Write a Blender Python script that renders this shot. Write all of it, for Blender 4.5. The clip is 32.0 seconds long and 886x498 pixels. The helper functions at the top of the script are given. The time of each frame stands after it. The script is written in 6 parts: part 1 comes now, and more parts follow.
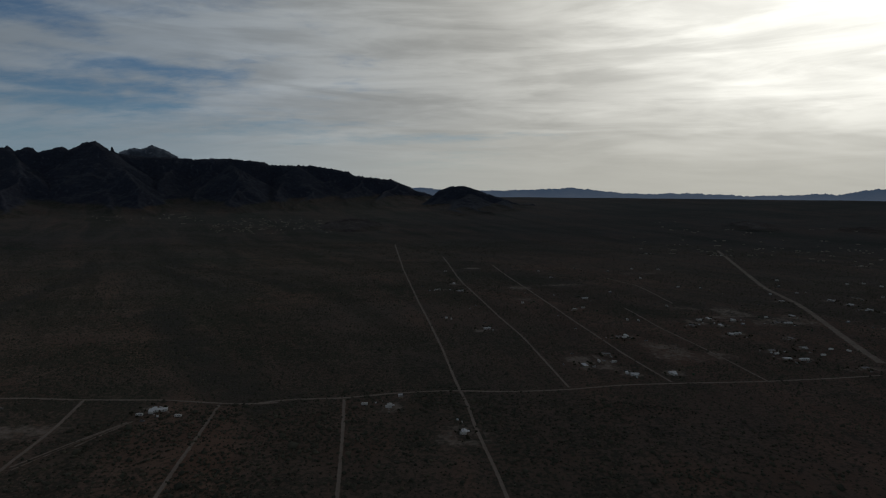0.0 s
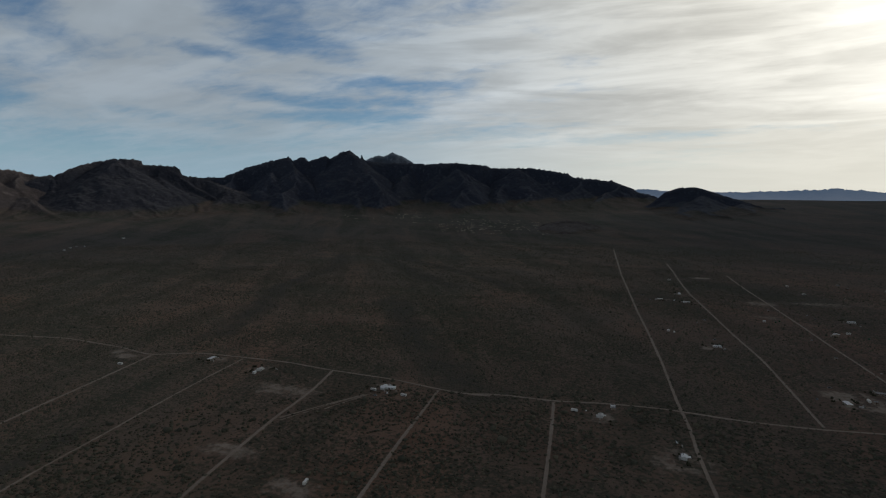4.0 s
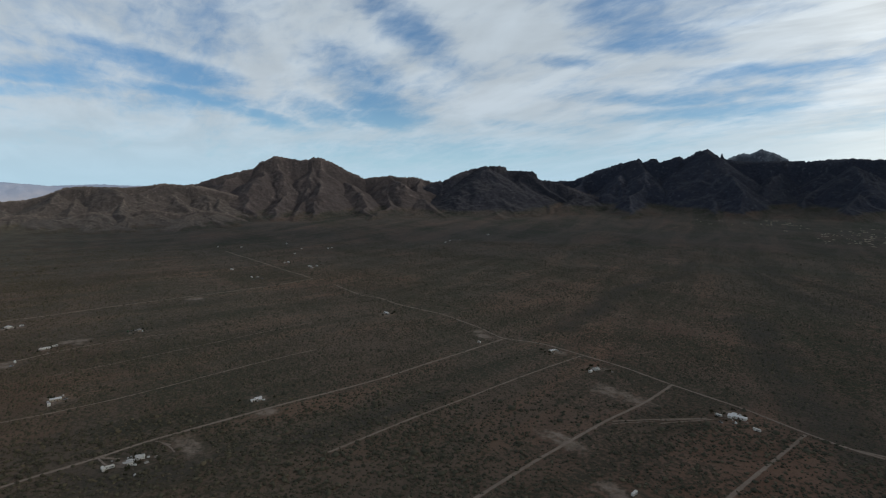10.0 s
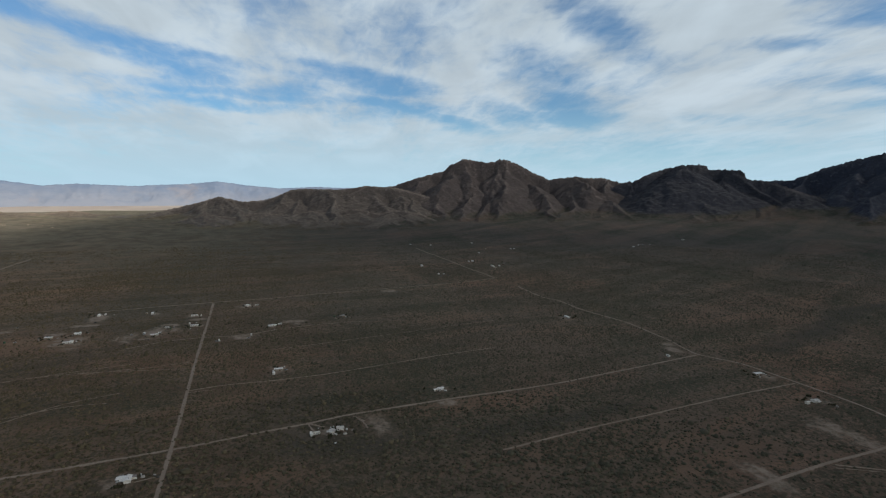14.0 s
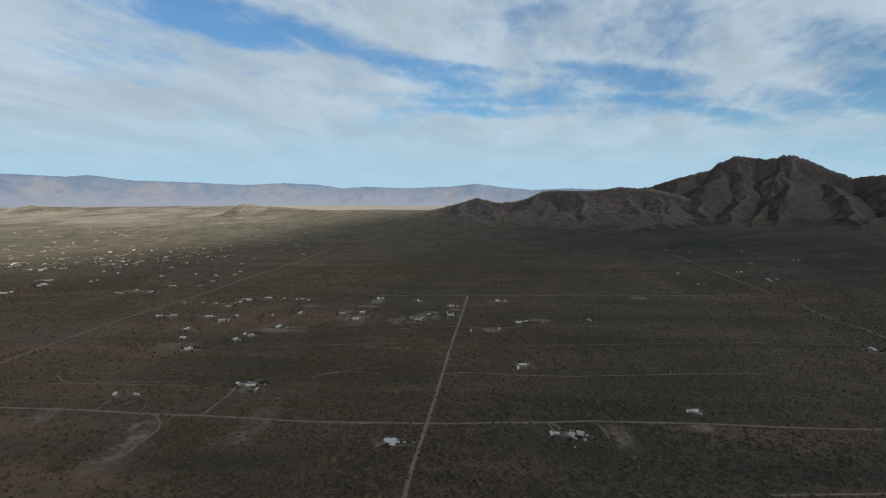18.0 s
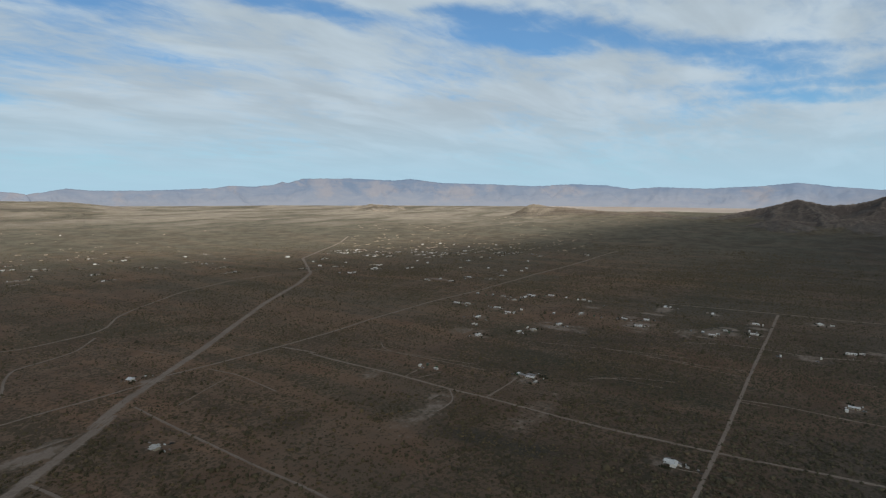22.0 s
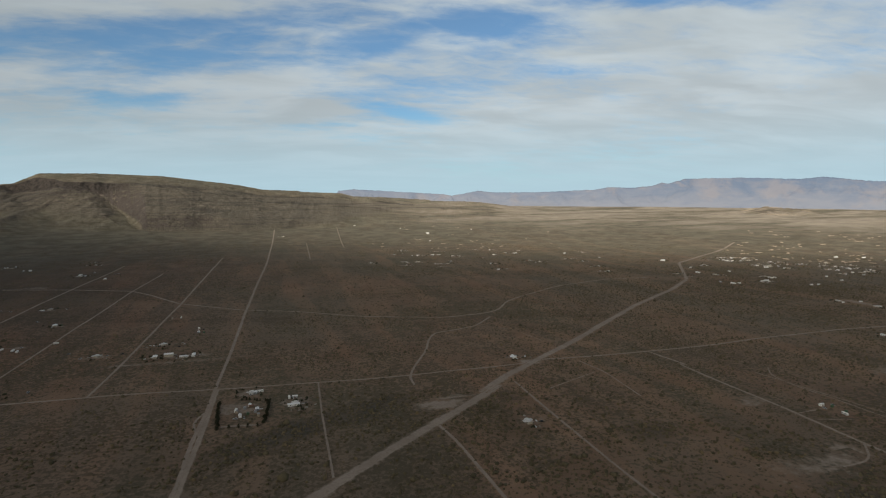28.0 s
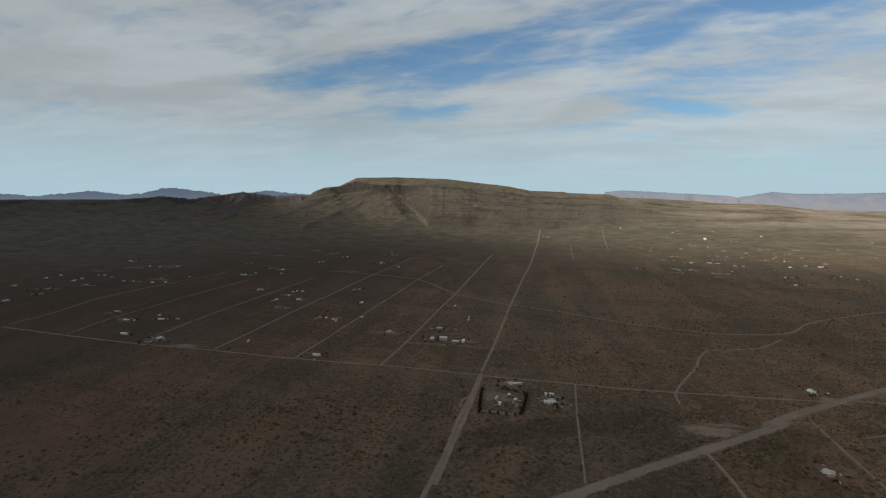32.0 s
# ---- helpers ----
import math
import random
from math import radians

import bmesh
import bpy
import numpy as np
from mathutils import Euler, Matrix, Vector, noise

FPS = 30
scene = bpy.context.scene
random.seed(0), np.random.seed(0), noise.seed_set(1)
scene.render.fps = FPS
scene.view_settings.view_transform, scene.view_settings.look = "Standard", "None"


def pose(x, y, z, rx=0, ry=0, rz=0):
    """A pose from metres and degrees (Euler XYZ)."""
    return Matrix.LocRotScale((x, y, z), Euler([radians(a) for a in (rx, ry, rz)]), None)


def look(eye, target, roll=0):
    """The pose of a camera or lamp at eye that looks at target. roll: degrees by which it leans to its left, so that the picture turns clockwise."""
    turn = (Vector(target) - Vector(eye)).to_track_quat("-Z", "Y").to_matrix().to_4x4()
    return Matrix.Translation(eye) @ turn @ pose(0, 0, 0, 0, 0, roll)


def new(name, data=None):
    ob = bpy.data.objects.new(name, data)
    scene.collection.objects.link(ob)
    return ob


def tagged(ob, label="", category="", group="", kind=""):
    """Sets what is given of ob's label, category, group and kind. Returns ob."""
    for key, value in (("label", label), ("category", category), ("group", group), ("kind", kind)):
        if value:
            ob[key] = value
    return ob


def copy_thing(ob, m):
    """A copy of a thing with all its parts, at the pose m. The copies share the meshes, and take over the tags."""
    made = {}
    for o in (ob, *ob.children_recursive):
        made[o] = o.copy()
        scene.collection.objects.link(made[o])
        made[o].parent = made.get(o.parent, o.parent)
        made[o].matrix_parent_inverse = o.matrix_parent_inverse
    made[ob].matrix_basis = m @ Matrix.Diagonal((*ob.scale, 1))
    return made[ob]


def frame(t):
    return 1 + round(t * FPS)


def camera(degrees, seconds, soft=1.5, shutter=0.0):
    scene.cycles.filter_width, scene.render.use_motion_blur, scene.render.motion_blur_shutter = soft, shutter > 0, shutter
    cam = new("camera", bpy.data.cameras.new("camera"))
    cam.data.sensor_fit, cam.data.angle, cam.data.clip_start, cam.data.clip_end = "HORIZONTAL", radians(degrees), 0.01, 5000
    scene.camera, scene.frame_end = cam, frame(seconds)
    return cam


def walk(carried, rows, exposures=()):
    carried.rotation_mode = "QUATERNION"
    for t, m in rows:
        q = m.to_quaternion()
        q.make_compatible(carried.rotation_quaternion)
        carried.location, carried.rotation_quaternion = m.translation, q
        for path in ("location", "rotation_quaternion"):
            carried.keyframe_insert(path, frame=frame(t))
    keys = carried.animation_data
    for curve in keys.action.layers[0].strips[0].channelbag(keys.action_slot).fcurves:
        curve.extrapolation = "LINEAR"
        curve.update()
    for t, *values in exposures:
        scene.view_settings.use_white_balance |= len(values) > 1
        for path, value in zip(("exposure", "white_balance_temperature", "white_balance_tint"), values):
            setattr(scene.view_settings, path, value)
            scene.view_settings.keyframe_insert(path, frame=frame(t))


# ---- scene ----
cam = camera(78.64, 32.0, 1.2)
PATH = [
    (0, pose(0, 0, 225, 83.91, -0.35, -0.00)),
    (0.5, pose(0, 0, 225, 83.92, -0.35, 3.16)),
    (1, pose(0, 0, 225, 83.94, -0.32, 6.28)),
    (1.5, pose(0, 0, 225, 83.95, -0.31, 9.56)),
    (2, pose(0, 0, 225, 83.97, -0.30, 12.54)),
    (2.5, pose(0, 0, 225, 83.97, -0.27, 14.96)),
    (4.5, pose(0, 0, 225, 84.01, -0.25, 25.68)),
    (5.0, pose(0, 0, 225, 84.03, -0.24, 28.89)),
    (5.5, pose(0, 0, 225, 84.05, -0.23, 31.98)),
    (6.0, pose(0, 0, 225, 84.05, -0.23, 35.07)),
    (6.5, pose(0, 0, 225, 84.08, -0.24, 38.23)),
    (7.0, pose(0, 0, 225, 84.06, -0.25, 41.37)),
    (7.5, pose(0, 0, 225, 84.09, -0.25, 44.45)),
    (8.0, pose(0, 0, 225, 84.07, -0.25, 47.54)),
    (8.5, pose(0, 0, 225, 84.10, -0.27, 50.87)),
    (9.0, pose(0, 0, 225, 84.10, -0.27, 54.00)),
    (9.5, pose(0, 0, 225, 84.11, -0.26, 56.78)),
    (10.0, pose(0, 0, 225, 84.12, -0.23, 58.11)),
    (10.5, pose(0, 0, 225, 84.11, -0.19, 59.24)),
    (11.0, pose(0, 0, 225, 84.13, -0.20, 61.22)),
    (11.5, pose(0, 0, 225, 84.13, -0.17, 63.52)),
    (12.0, pose(0, 0, 225, 84.15, -0.18, 66.05)),
    (12.5, pose(0, 0, 225, 84.17, -0.19, 68.73)),
    (13.0, pose(0, 0, 225, 84.17, -0.21, 71.41)),
    (13.5, pose(0, 0, 225, 84.18, -0.21, 74.22)),
    (14.0, pose(0, 0, 225, 84.19, -0.23, 77.32)),
    (14.5, pose(0, 0, 225, 84.20, -0.23, 80.45)),
    (16.5, pose(0, 0, 225, 84.24, -0.20, 94.56)),
    (17.0, pose(0, 0, 225, 84.24, -0.20, 97.39)),
    (17.5, pose(0, 0, 225, 84.24, -0.21, 100.33)),
    (18.0, pose(0, 0, 225, 84.24, -0.23, 103.30)),
    (18.5, pose(0, 0, 225, 84.21, -0.22, 106.90)),
    (19.0, pose(0, 0, 225, 84.21, -0.22, 111.07)),
    (19.5, pose(0, 0, 225, 84.21, -0.23, 115.30)),
    (20.0, pose(0, 0, 225, 84.20, -0.25, 119.47)),
    (20.5, pose(0, 0, 225, 84.22, -0.25, 122.73)),
    (21.0, pose(0, 0, 225, 84.21, -0.23, 125.91)),
    (21.5, pose(0, 0, 225, 84.20, -0.22, 129.25)),
    (22.0, pose(0, 0, 225, 84.21, -0.22, 132.89)),
    (22.5, pose(0, 0, 225, 84.22, -0.21, 136.55)),
    (23.0, pose(0, 0, 225, 84.21, -0.23, 140.55)),
    (23.5, pose(0, 0, 225, 84.23, -0.24, 144.88)),
    (24.0, pose(0, 0, 225, 84.24, -0.25, 148.28)),
    (24.5, pose(0, 0, 225, 84.25, -0.22, 150.60)),
    (26.5, pose(0, 0, 225, 84.23, -0.15, 160.61)),
    (27.0, pose(0, 0, 225, 84.21, -0.14, 164.42)),
    (27.5, pose(0, 0, 225, 84.22, -0.13, 167.77)),
    (28.0, pose(0, 0, 225, 84.21, -0.12, 171.24)),
    (28.5, pose(0, 0, 225, 84.21, -0.12, 174.87)),
    (29.0, pose(0, 0, 225, 84.24, -0.13, 178.25)),
    (29.5, pose(0, 0, 225, 84.25, -0.15, 181.45)),
    (30.0, pose(0, 0, 225, 84.25, -0.15, 184.71)),
    (30.5, pose(0, 0, 225, 84.25, -0.19, 188.58)),
    (31.0, pose(0, 0, 225, 84.25, -0.20, 191.88)),
    (31.5, pose(0, 0, 225, 84.24, -0.22, 195.14)),
    (32.0, pose(0, 0, 225, 84.24, -0.24, 198.78)),
]

# stops, kelvin and tint: brighter as the camera turns away from the veiled sun
EXPOSURES = [(0.0, -0.96, 6050, 10), (2.5, -0.5, 6200, 10), (6.0, 0.15, 6200, 10), (10.0, 0.50, 6280, 10), (14.0, 0.56, 6220, 8), (20.0, 0.42, 5880, 6),
             (24.0, 0.47, 6400, 8), (27.0, 0.48, 6550, 8), (32.0, 0.40, 6650, 9)]
walk(cam, PATH, EXPOSURES)

# ---- sky and sun ----
SUN_AZ, SUN_EL = -37.0, 24.0          # degrees, anticlockwise from +y, and above the horizon
sun_way = Vector((-math.sin(radians(SUN_AZ)) * math.cos(radians(SUN_EL)),
                  math.cos(radians(SUN_AZ)) * math.cos(radians(SUN_EL)), math.sin(radians(SUN_EL))))
sun = new("sun", bpy.data.lights.new("sun", "SUN"))
sun.data.energy, sun.data.angle, sun.data.color = 5.0, radians(2.5), (1.0, 0.93, 0.82)
sun.matrix_world = look(sun_way * 4000, (0, 0, 0))


class Nodes:
    """A few short ways to write a node tree."""

    def __init__(self, tree):
        self.tree = tree
        tree.nodes.clear()

    def add(self, kind, links=(), operation="", clamp=False, smooth=False, blend=""):
        n = self.tree.nodes.new(kind)
        if operation:
            n.operation = operation
        if clamp:
            n.use_clamp = True
        if smooth:
            n.interpolation_type = "SMOOTHSTEP"
        if blend:
            n.data_type, n.blend_type = "RGBA", blend
        for key, value in dict(links).items():
            if isinstance(value, bpy.types.NodeSocket):
                self.tree.links.new(value, n.inputs[key])
            else:
                n.inputs[key].default_value = value
        return n

    def math(self, op, a, b=0.0, c=0.0, clamp=False):
        return self.add("ShaderNodeMath", {0: a, 1: b, 2: c}, operation=op, clamp=clamp).outputs[0]

    def vec(self, op, a, b=(0, 0, 0)):
        n = self.add("ShaderNodeVectorMath", {0: a, 1: b}, operation=op)
        return n.outputs["Value"] if op in ("DOT_PRODUCT", "LENGTH") else n.outputs[0]

    def noise(self, at, scale, detail=4.0, rough=0.55, warp=0.0):
        return self.add("ShaderNodeTexNoise", {"Vector": at, "Scale": scale, "Detail": detail, "Roughness": rough, "Distortion": warp}).outputs[0]

    def span(self, x, a, b, c=0.0, d=1.0, smooth=True):
        return self.add("ShaderNodeMapRange", {0: x, 1: a, 2: b, 3: c, 4: d}, smooth=smooth).outputs[0]

    def mix(self, f, a, b, blend="MIX"):
        n = self.add("ShaderNodeMix", blend=blend)
        for i, v in ((0, f), (6, a), (7, b)):
            if isinstance(v, bpy.types.NodeSocket):
                self.tree.links.new(v, n.inputs[i])
            else:
                n.inputs[i].default_value = v if i == 0 else (*v, 1)
        return n.outputs[2]


def build_sky():
    world = bpy.data.worlds.new("sky")
    scene.world = world
    world.use_nodes = True
    n = Nodes(world.node_tree)
    way = n.add("ShaderNodeTexCoord").outputs["Generated"]
    sky = n.add("ShaderNodeTexSky")
    sky.sky_type, sky.sun_disc, sky.sun_elevation, sky.sun_rotation = "NISHITA", False, radians(SUN_EL), radians(-SUN_AZ)
    sky.altitude, sky.air_density, sky.dust_density, sky.ozone_density = 1000, 1.0, 1.2, 1.5
    part_xyz = n.add("ShaderNodeSeparateXYZ", {0: way})
    x, y, z = part_xyz.outputs
    up = n.math("MAXIMUM", z, 0.0)
    # a flat cloud sheet seen in perspective
    flat = n.math("DIVIDE", 1.0, n.math("ADD", up, 0.16))
    sheet = n.add("ShaderNodeCombineXYZ", {0: n.math("MULTIPLY", x, flat), 1: n.math("MULTIPLY", y, flat), 2: 0.0}).outputs[0]
    turned = n.add("ShaderNodeMapping", {"Vector": sheet, "Rotation": (0, 0, radians(CLOUD_TURN)), "Scale": (1.0, CLOUD_STRETCH, 1.0)}).outputs[0]
    # and brushed streaks, drawn out level
    level = n.vec("MULTIPLY", way, (1.0, 1.0, 4.2))
    big = n.noise(turned, 0.7, 3.0, 0.5, 0.4)
    mid = n.noise(turned, 1.8, 8.0, 0.56, 0.7)
    streak = n.noise(level, 2.6, 8.0, 0.56, 0.5)
    fine = n.noise(turned, 6.5, 8.0, 0.62, 0.5)
    dens = n.math("ADD", n.math("ADD", n.math("MULTIPLY", big, 0.26), n.math("MULTIPLY", mid, 0.24)),
                  n.math("ADD", n.math("MULTIPLY", streak, 0.38), n.math("MULTIPLY", fine, 0.20)))
    toward = n.vec("DOT_PRODUCT", way, tuple(sun_way))
    # the breaks in the cloud, each a long soft lens: bearing, height, half width, half height, slant and depth
    wisp = n.add("ShaderNodeTexNoise", {"Vector": level, "Scale": 2.4, "Detail": 5.0, "Roughness": 0.55, "Distortion": 0.4}).outputs["Color"]
    bent = n.vec("ADD", way, n.vec("MULTIPLY", n.vec("SUBTRACT", wisp, (0.5, 0.5, 0.5)), (0.22, 0.22, 0.045)))
    total = None
    for az, el, wide, tall, slant, depth in GAPS:
        depth *= 0.65 if az < 55 else 1.0
        a, e = radians(az), radians(el)
        at = (-math.sin(a) * math.cos(e), math.cos(a) * math.cos(e), math.sin(e))
        turn = (Matrix.Rotation(a, 3, "Z") @ Matrix.Rotation(e, 3, "X") @ Matrix.Rotation(-radians(slant), 3, "Y")).to_euler()
        m = n.add("ShaderNodeMapping", {"Vector": bent, "Location": at, "Rotation": turn, "Scale": (radians(wide) * 1.7, 0.4, radians(tall) * 2.0)})
        m.vector_type = "TEXTURE"
        g = n.span(n.vec("LENGTH", m.outputs[0]), 1.0, 0.1, 0.0, depth)
        total = g if total is None else n.math("MAXIMUM", total, g)
    dens = n.math("SUBTRACT", n.math("ADD", dens, CLOUD_COVER), n.math("MULTIPLY", total, GAP_DEPTH))
    dens = n.math("ADD", dens, n.span(toward, 0.55, 0.98, 0.0, 0.12))
    cover = n.span(dens, 0.37, 0.61, 0.10, 1.0)
    clear = n.mix(1.0, sky.outputs[0], CLEAR_TINT, "MULTIPLY")
    glow = n.math("POWER", n.math("MAXIMUM", n.span(toward, 0.0, 1.0, 0.0, 1.0, False), 0.0), 15.0)
    shade = n.span(n.noise(turned, 1.3, 4.0, 0.55, 0.5), 0.35, 0.7, 0.87, 1.06)
    fibre = n.noise(n.vec("MULTIPLY", way, (1.0, 1.0, 9.0)), 3.4, 8.0, 0.6, 0.5)
    shade = n.math("MULTIPLY", shade, n.math("ADD", 1.0, n.math("MULTIPLY", n.span(fibre, 0.34, 0.66, -0.17, 0.10), n.span(toward, 0.1, 0.75, 0.12, 1.0))))
    bright = n.math("MULTIPLY", n.math("ADD", n.math("ADD", CLOUD_BRIGHT, n.span(toward, 0.20, 0.92, 0.0, 0.34)), n.math("MULTIPLY", glow, 1.95)), shade)
    # the deck thickens and greys away to one side
    thick = n.vec("DOT_PRODUCT", way, (math.sin(radians(138)), math.cos(radians(138)), 0.0))
    bright = n.math("MULTIPLY", bright, n.span(thick, 0.62, 1.0, 1.0, 0.80))
    tint = n.mix(n.span(toward, 0.35, 0.95), (0.87, 0.98, 1.06), (1.06, 1.0, 0.86))
    white = n.add("ShaderNodeVectorMath", {0: tint, 3: bright}, operation="SCALE").outputs[0]
    col = n.mix(cover, clear, white)
    # haze low down
    low = n.span(z, 0.0, 0.17, 0.88, 0.0)
    haze = n.mix(n.span(toward, 0.2, 0.95), (0.318, 0.450, 0.525), (0.90, 0.845, 0.70))
    col = n.mix(low, col, haze)
    # overhead the deck is thick and grey
    col = n.mix(n.span(z, 0.40, 0.65), col, (0.13, 0.14, 0.16))
    back = n.add("ShaderNodeBackground", {"Color": col, "Strength": 1.0})
    n.add("ShaderNodeOutputWorld", {0: back.outputs[0]})


GAPS = []
GAPS += [(35.6, 8.8, 5.4, 0.84, -5, 1.00), (27.6, 10.7, 7.2, 0.72, -4, 1.00), (36.0, 14.2, 6.6, 1.08, -12, 0.90), (32.1, 7.5, 9.0, 0.60, 0, 0.80), (16.3, 6.1, 7.8, 0.48, 3, 0.60), (-3.8, 5.6, 12.0, 0.36, 2, 0.70), (1.5, 2.9, 10.8, 0.54, 0, 0.45), (9.6, 10.6, 5.4, 0.60, 0, 0.40), (-16.8, 5.6, 5.4, 0.30, 0, 0.40), (46.3, 12.9, 4.8, 0.60, -5, 0.80), (25.5, 10.7, 6.6, 0.60, 4, 0.90), (65.2, 7.7, 4.8, 0.72, -5, 0.80)]
GAPS += [(48.1, 6.7, 6.0, 0.48, -5, 0.60), (72.1, 8.4, 4.2, 1.32, -10, 0.70), (40.6, 16.4, 7.2, 1.50, -20, 0.60), (30.7, 8.8, 4.8, 0.54, 5, 0.80), (5.9, 5.3, 9.6, 0.42, 3, 0.70), (68.8, 13.4, 5.4, 1.80, -20, 0.60), (61.5, 4.4, 12.0, 0.96, 0, 0.50), (79.3, 7.9, 7.2, 0.60, -10, 0.80), (85.4, 11.2, 6.6, 0.96, -12, 0.70), (62.0, 16.7, 7.2, 1.80, -30, 0.80), (65.9, 9.4, 3.6, 1.20, -10, 0.60), (106.7, 12.9, 7.2, 1.32, -18, 0.80)]
GAPS += [(97.7, 9.7, 9.6, 0.54, -4, 0.60), (111.4, 14.1, 11.4, 1.20, -12, 1.00), (96.5, 8.7, 6.6, 0.48, -3, 0.70), (79.0, 8.5, 7.2, 0.72, 5, 0.70), (128.6, 17.2, 6.6, 0.84, -10, 0.80), (91.7, 10.0, 4.8, 0.72, 0, 0.40), (148.9, 18.0, 11.4, 0.96, -4, 0.90), (123.5, 15.2, 6.6, 0.84, -10, 0.80), (106.0, 13.0, 8.4, 0.72, -5, 0.80), (175.8, 8.3, 4.8, 0.60, -8, 0.60), (149.0, 11.5, 7.2, 0.72, -3, 0.30), (195.4, 12.8, 10.2, 1.56, 8, 0.90)]
GAPS += [(167.5, 17.1, 7.8, 1.20, -8, 0.80), (206.6, 11.2, 3.6, 1.20, 0, 0.60), (181.9, 7.6, 7.8, 0.48, 5, 0.40), (211.7, 11.6, 6.0, 1.56, 10, 0.80), (193.3, 13.5, 9.6, 1.32, 18, 1.00), (186.6, 17.4, 9.0, 0.84, 8, 0.70), (177.2, 15.6, 7.2, 1.50, 20, 0.60), (199.7, 8.9, 4.2, 0.72, 10, 0.60), (199.3, 14.4, 17.0, 1.5, 10, 1.00), (186.0, 17.0, 10.0, 1.3, 8, 0.90)]

CLOUD_TURN, CLOUD_STRETCH, CLOUD_COVER, GAP_DEPTH, CLOUD_BRIGHT = 20.0, 1.9, 0.036, 0.225, 0.430
CLEAR_TINT = (0.040, 0.060, 0.072)
build_sky()


# ---- materials ----
def material(name, build, rough=0.9, metal=0.0):
    m = bpy.data.materials.new(name)
    m.use_nodes = True
    n = Nodes(m.node_tree)
    at = n.add("ShaderNodeNewGeometry").outputs["Position"]
    col, bump, depth = build(n, at)
    b = n.add("ShaderNodeBsdfPrincipled", {"Roughness": rough, "Metallic": metal})
    b.inputs["Specular IOR Level"].default_value = 0.25
    if isinstance(col, tuple):
        b.inputs["Base Color"].default_value = (*col, 1)
    else:
        n.tree.links.new(col, b.inputs["Base Color"])
    if bump is not None:
        k = n.add("ShaderNodeBump", {"Height": bump, "Strength": 0.8, "Distance": depth})
        n.tree.links.new(k.outputs[0], b.inputs["Normal"])
    n.add("ShaderNodeOutputMaterial", {0: b.outputs[0]})
    return m


def paint(name, colour, grime=0.25, rough=0.6, metal=0.0, scale=0.8):
    """Weathered paint, metal or cloth of one colour, stained at two scales."""
    def build(n, at):
        a = n.noise(at, scale, 5.0, 0.6)
        b = n.noise(at, scale * 9, 3.0, 0.6)
        dark = tuple(c * (1 - grime) * k for c, k in zip(colour, (1.0, 0.93, 0.85)))
        c = n.mix(n.span(a, 0.35, 0.7), colour, dark)
        return n.mix(n.span(b, 0.4, 0.75, 0, 0.45), c, dark), b, 0.02
    return material(name, build, rough, metal)


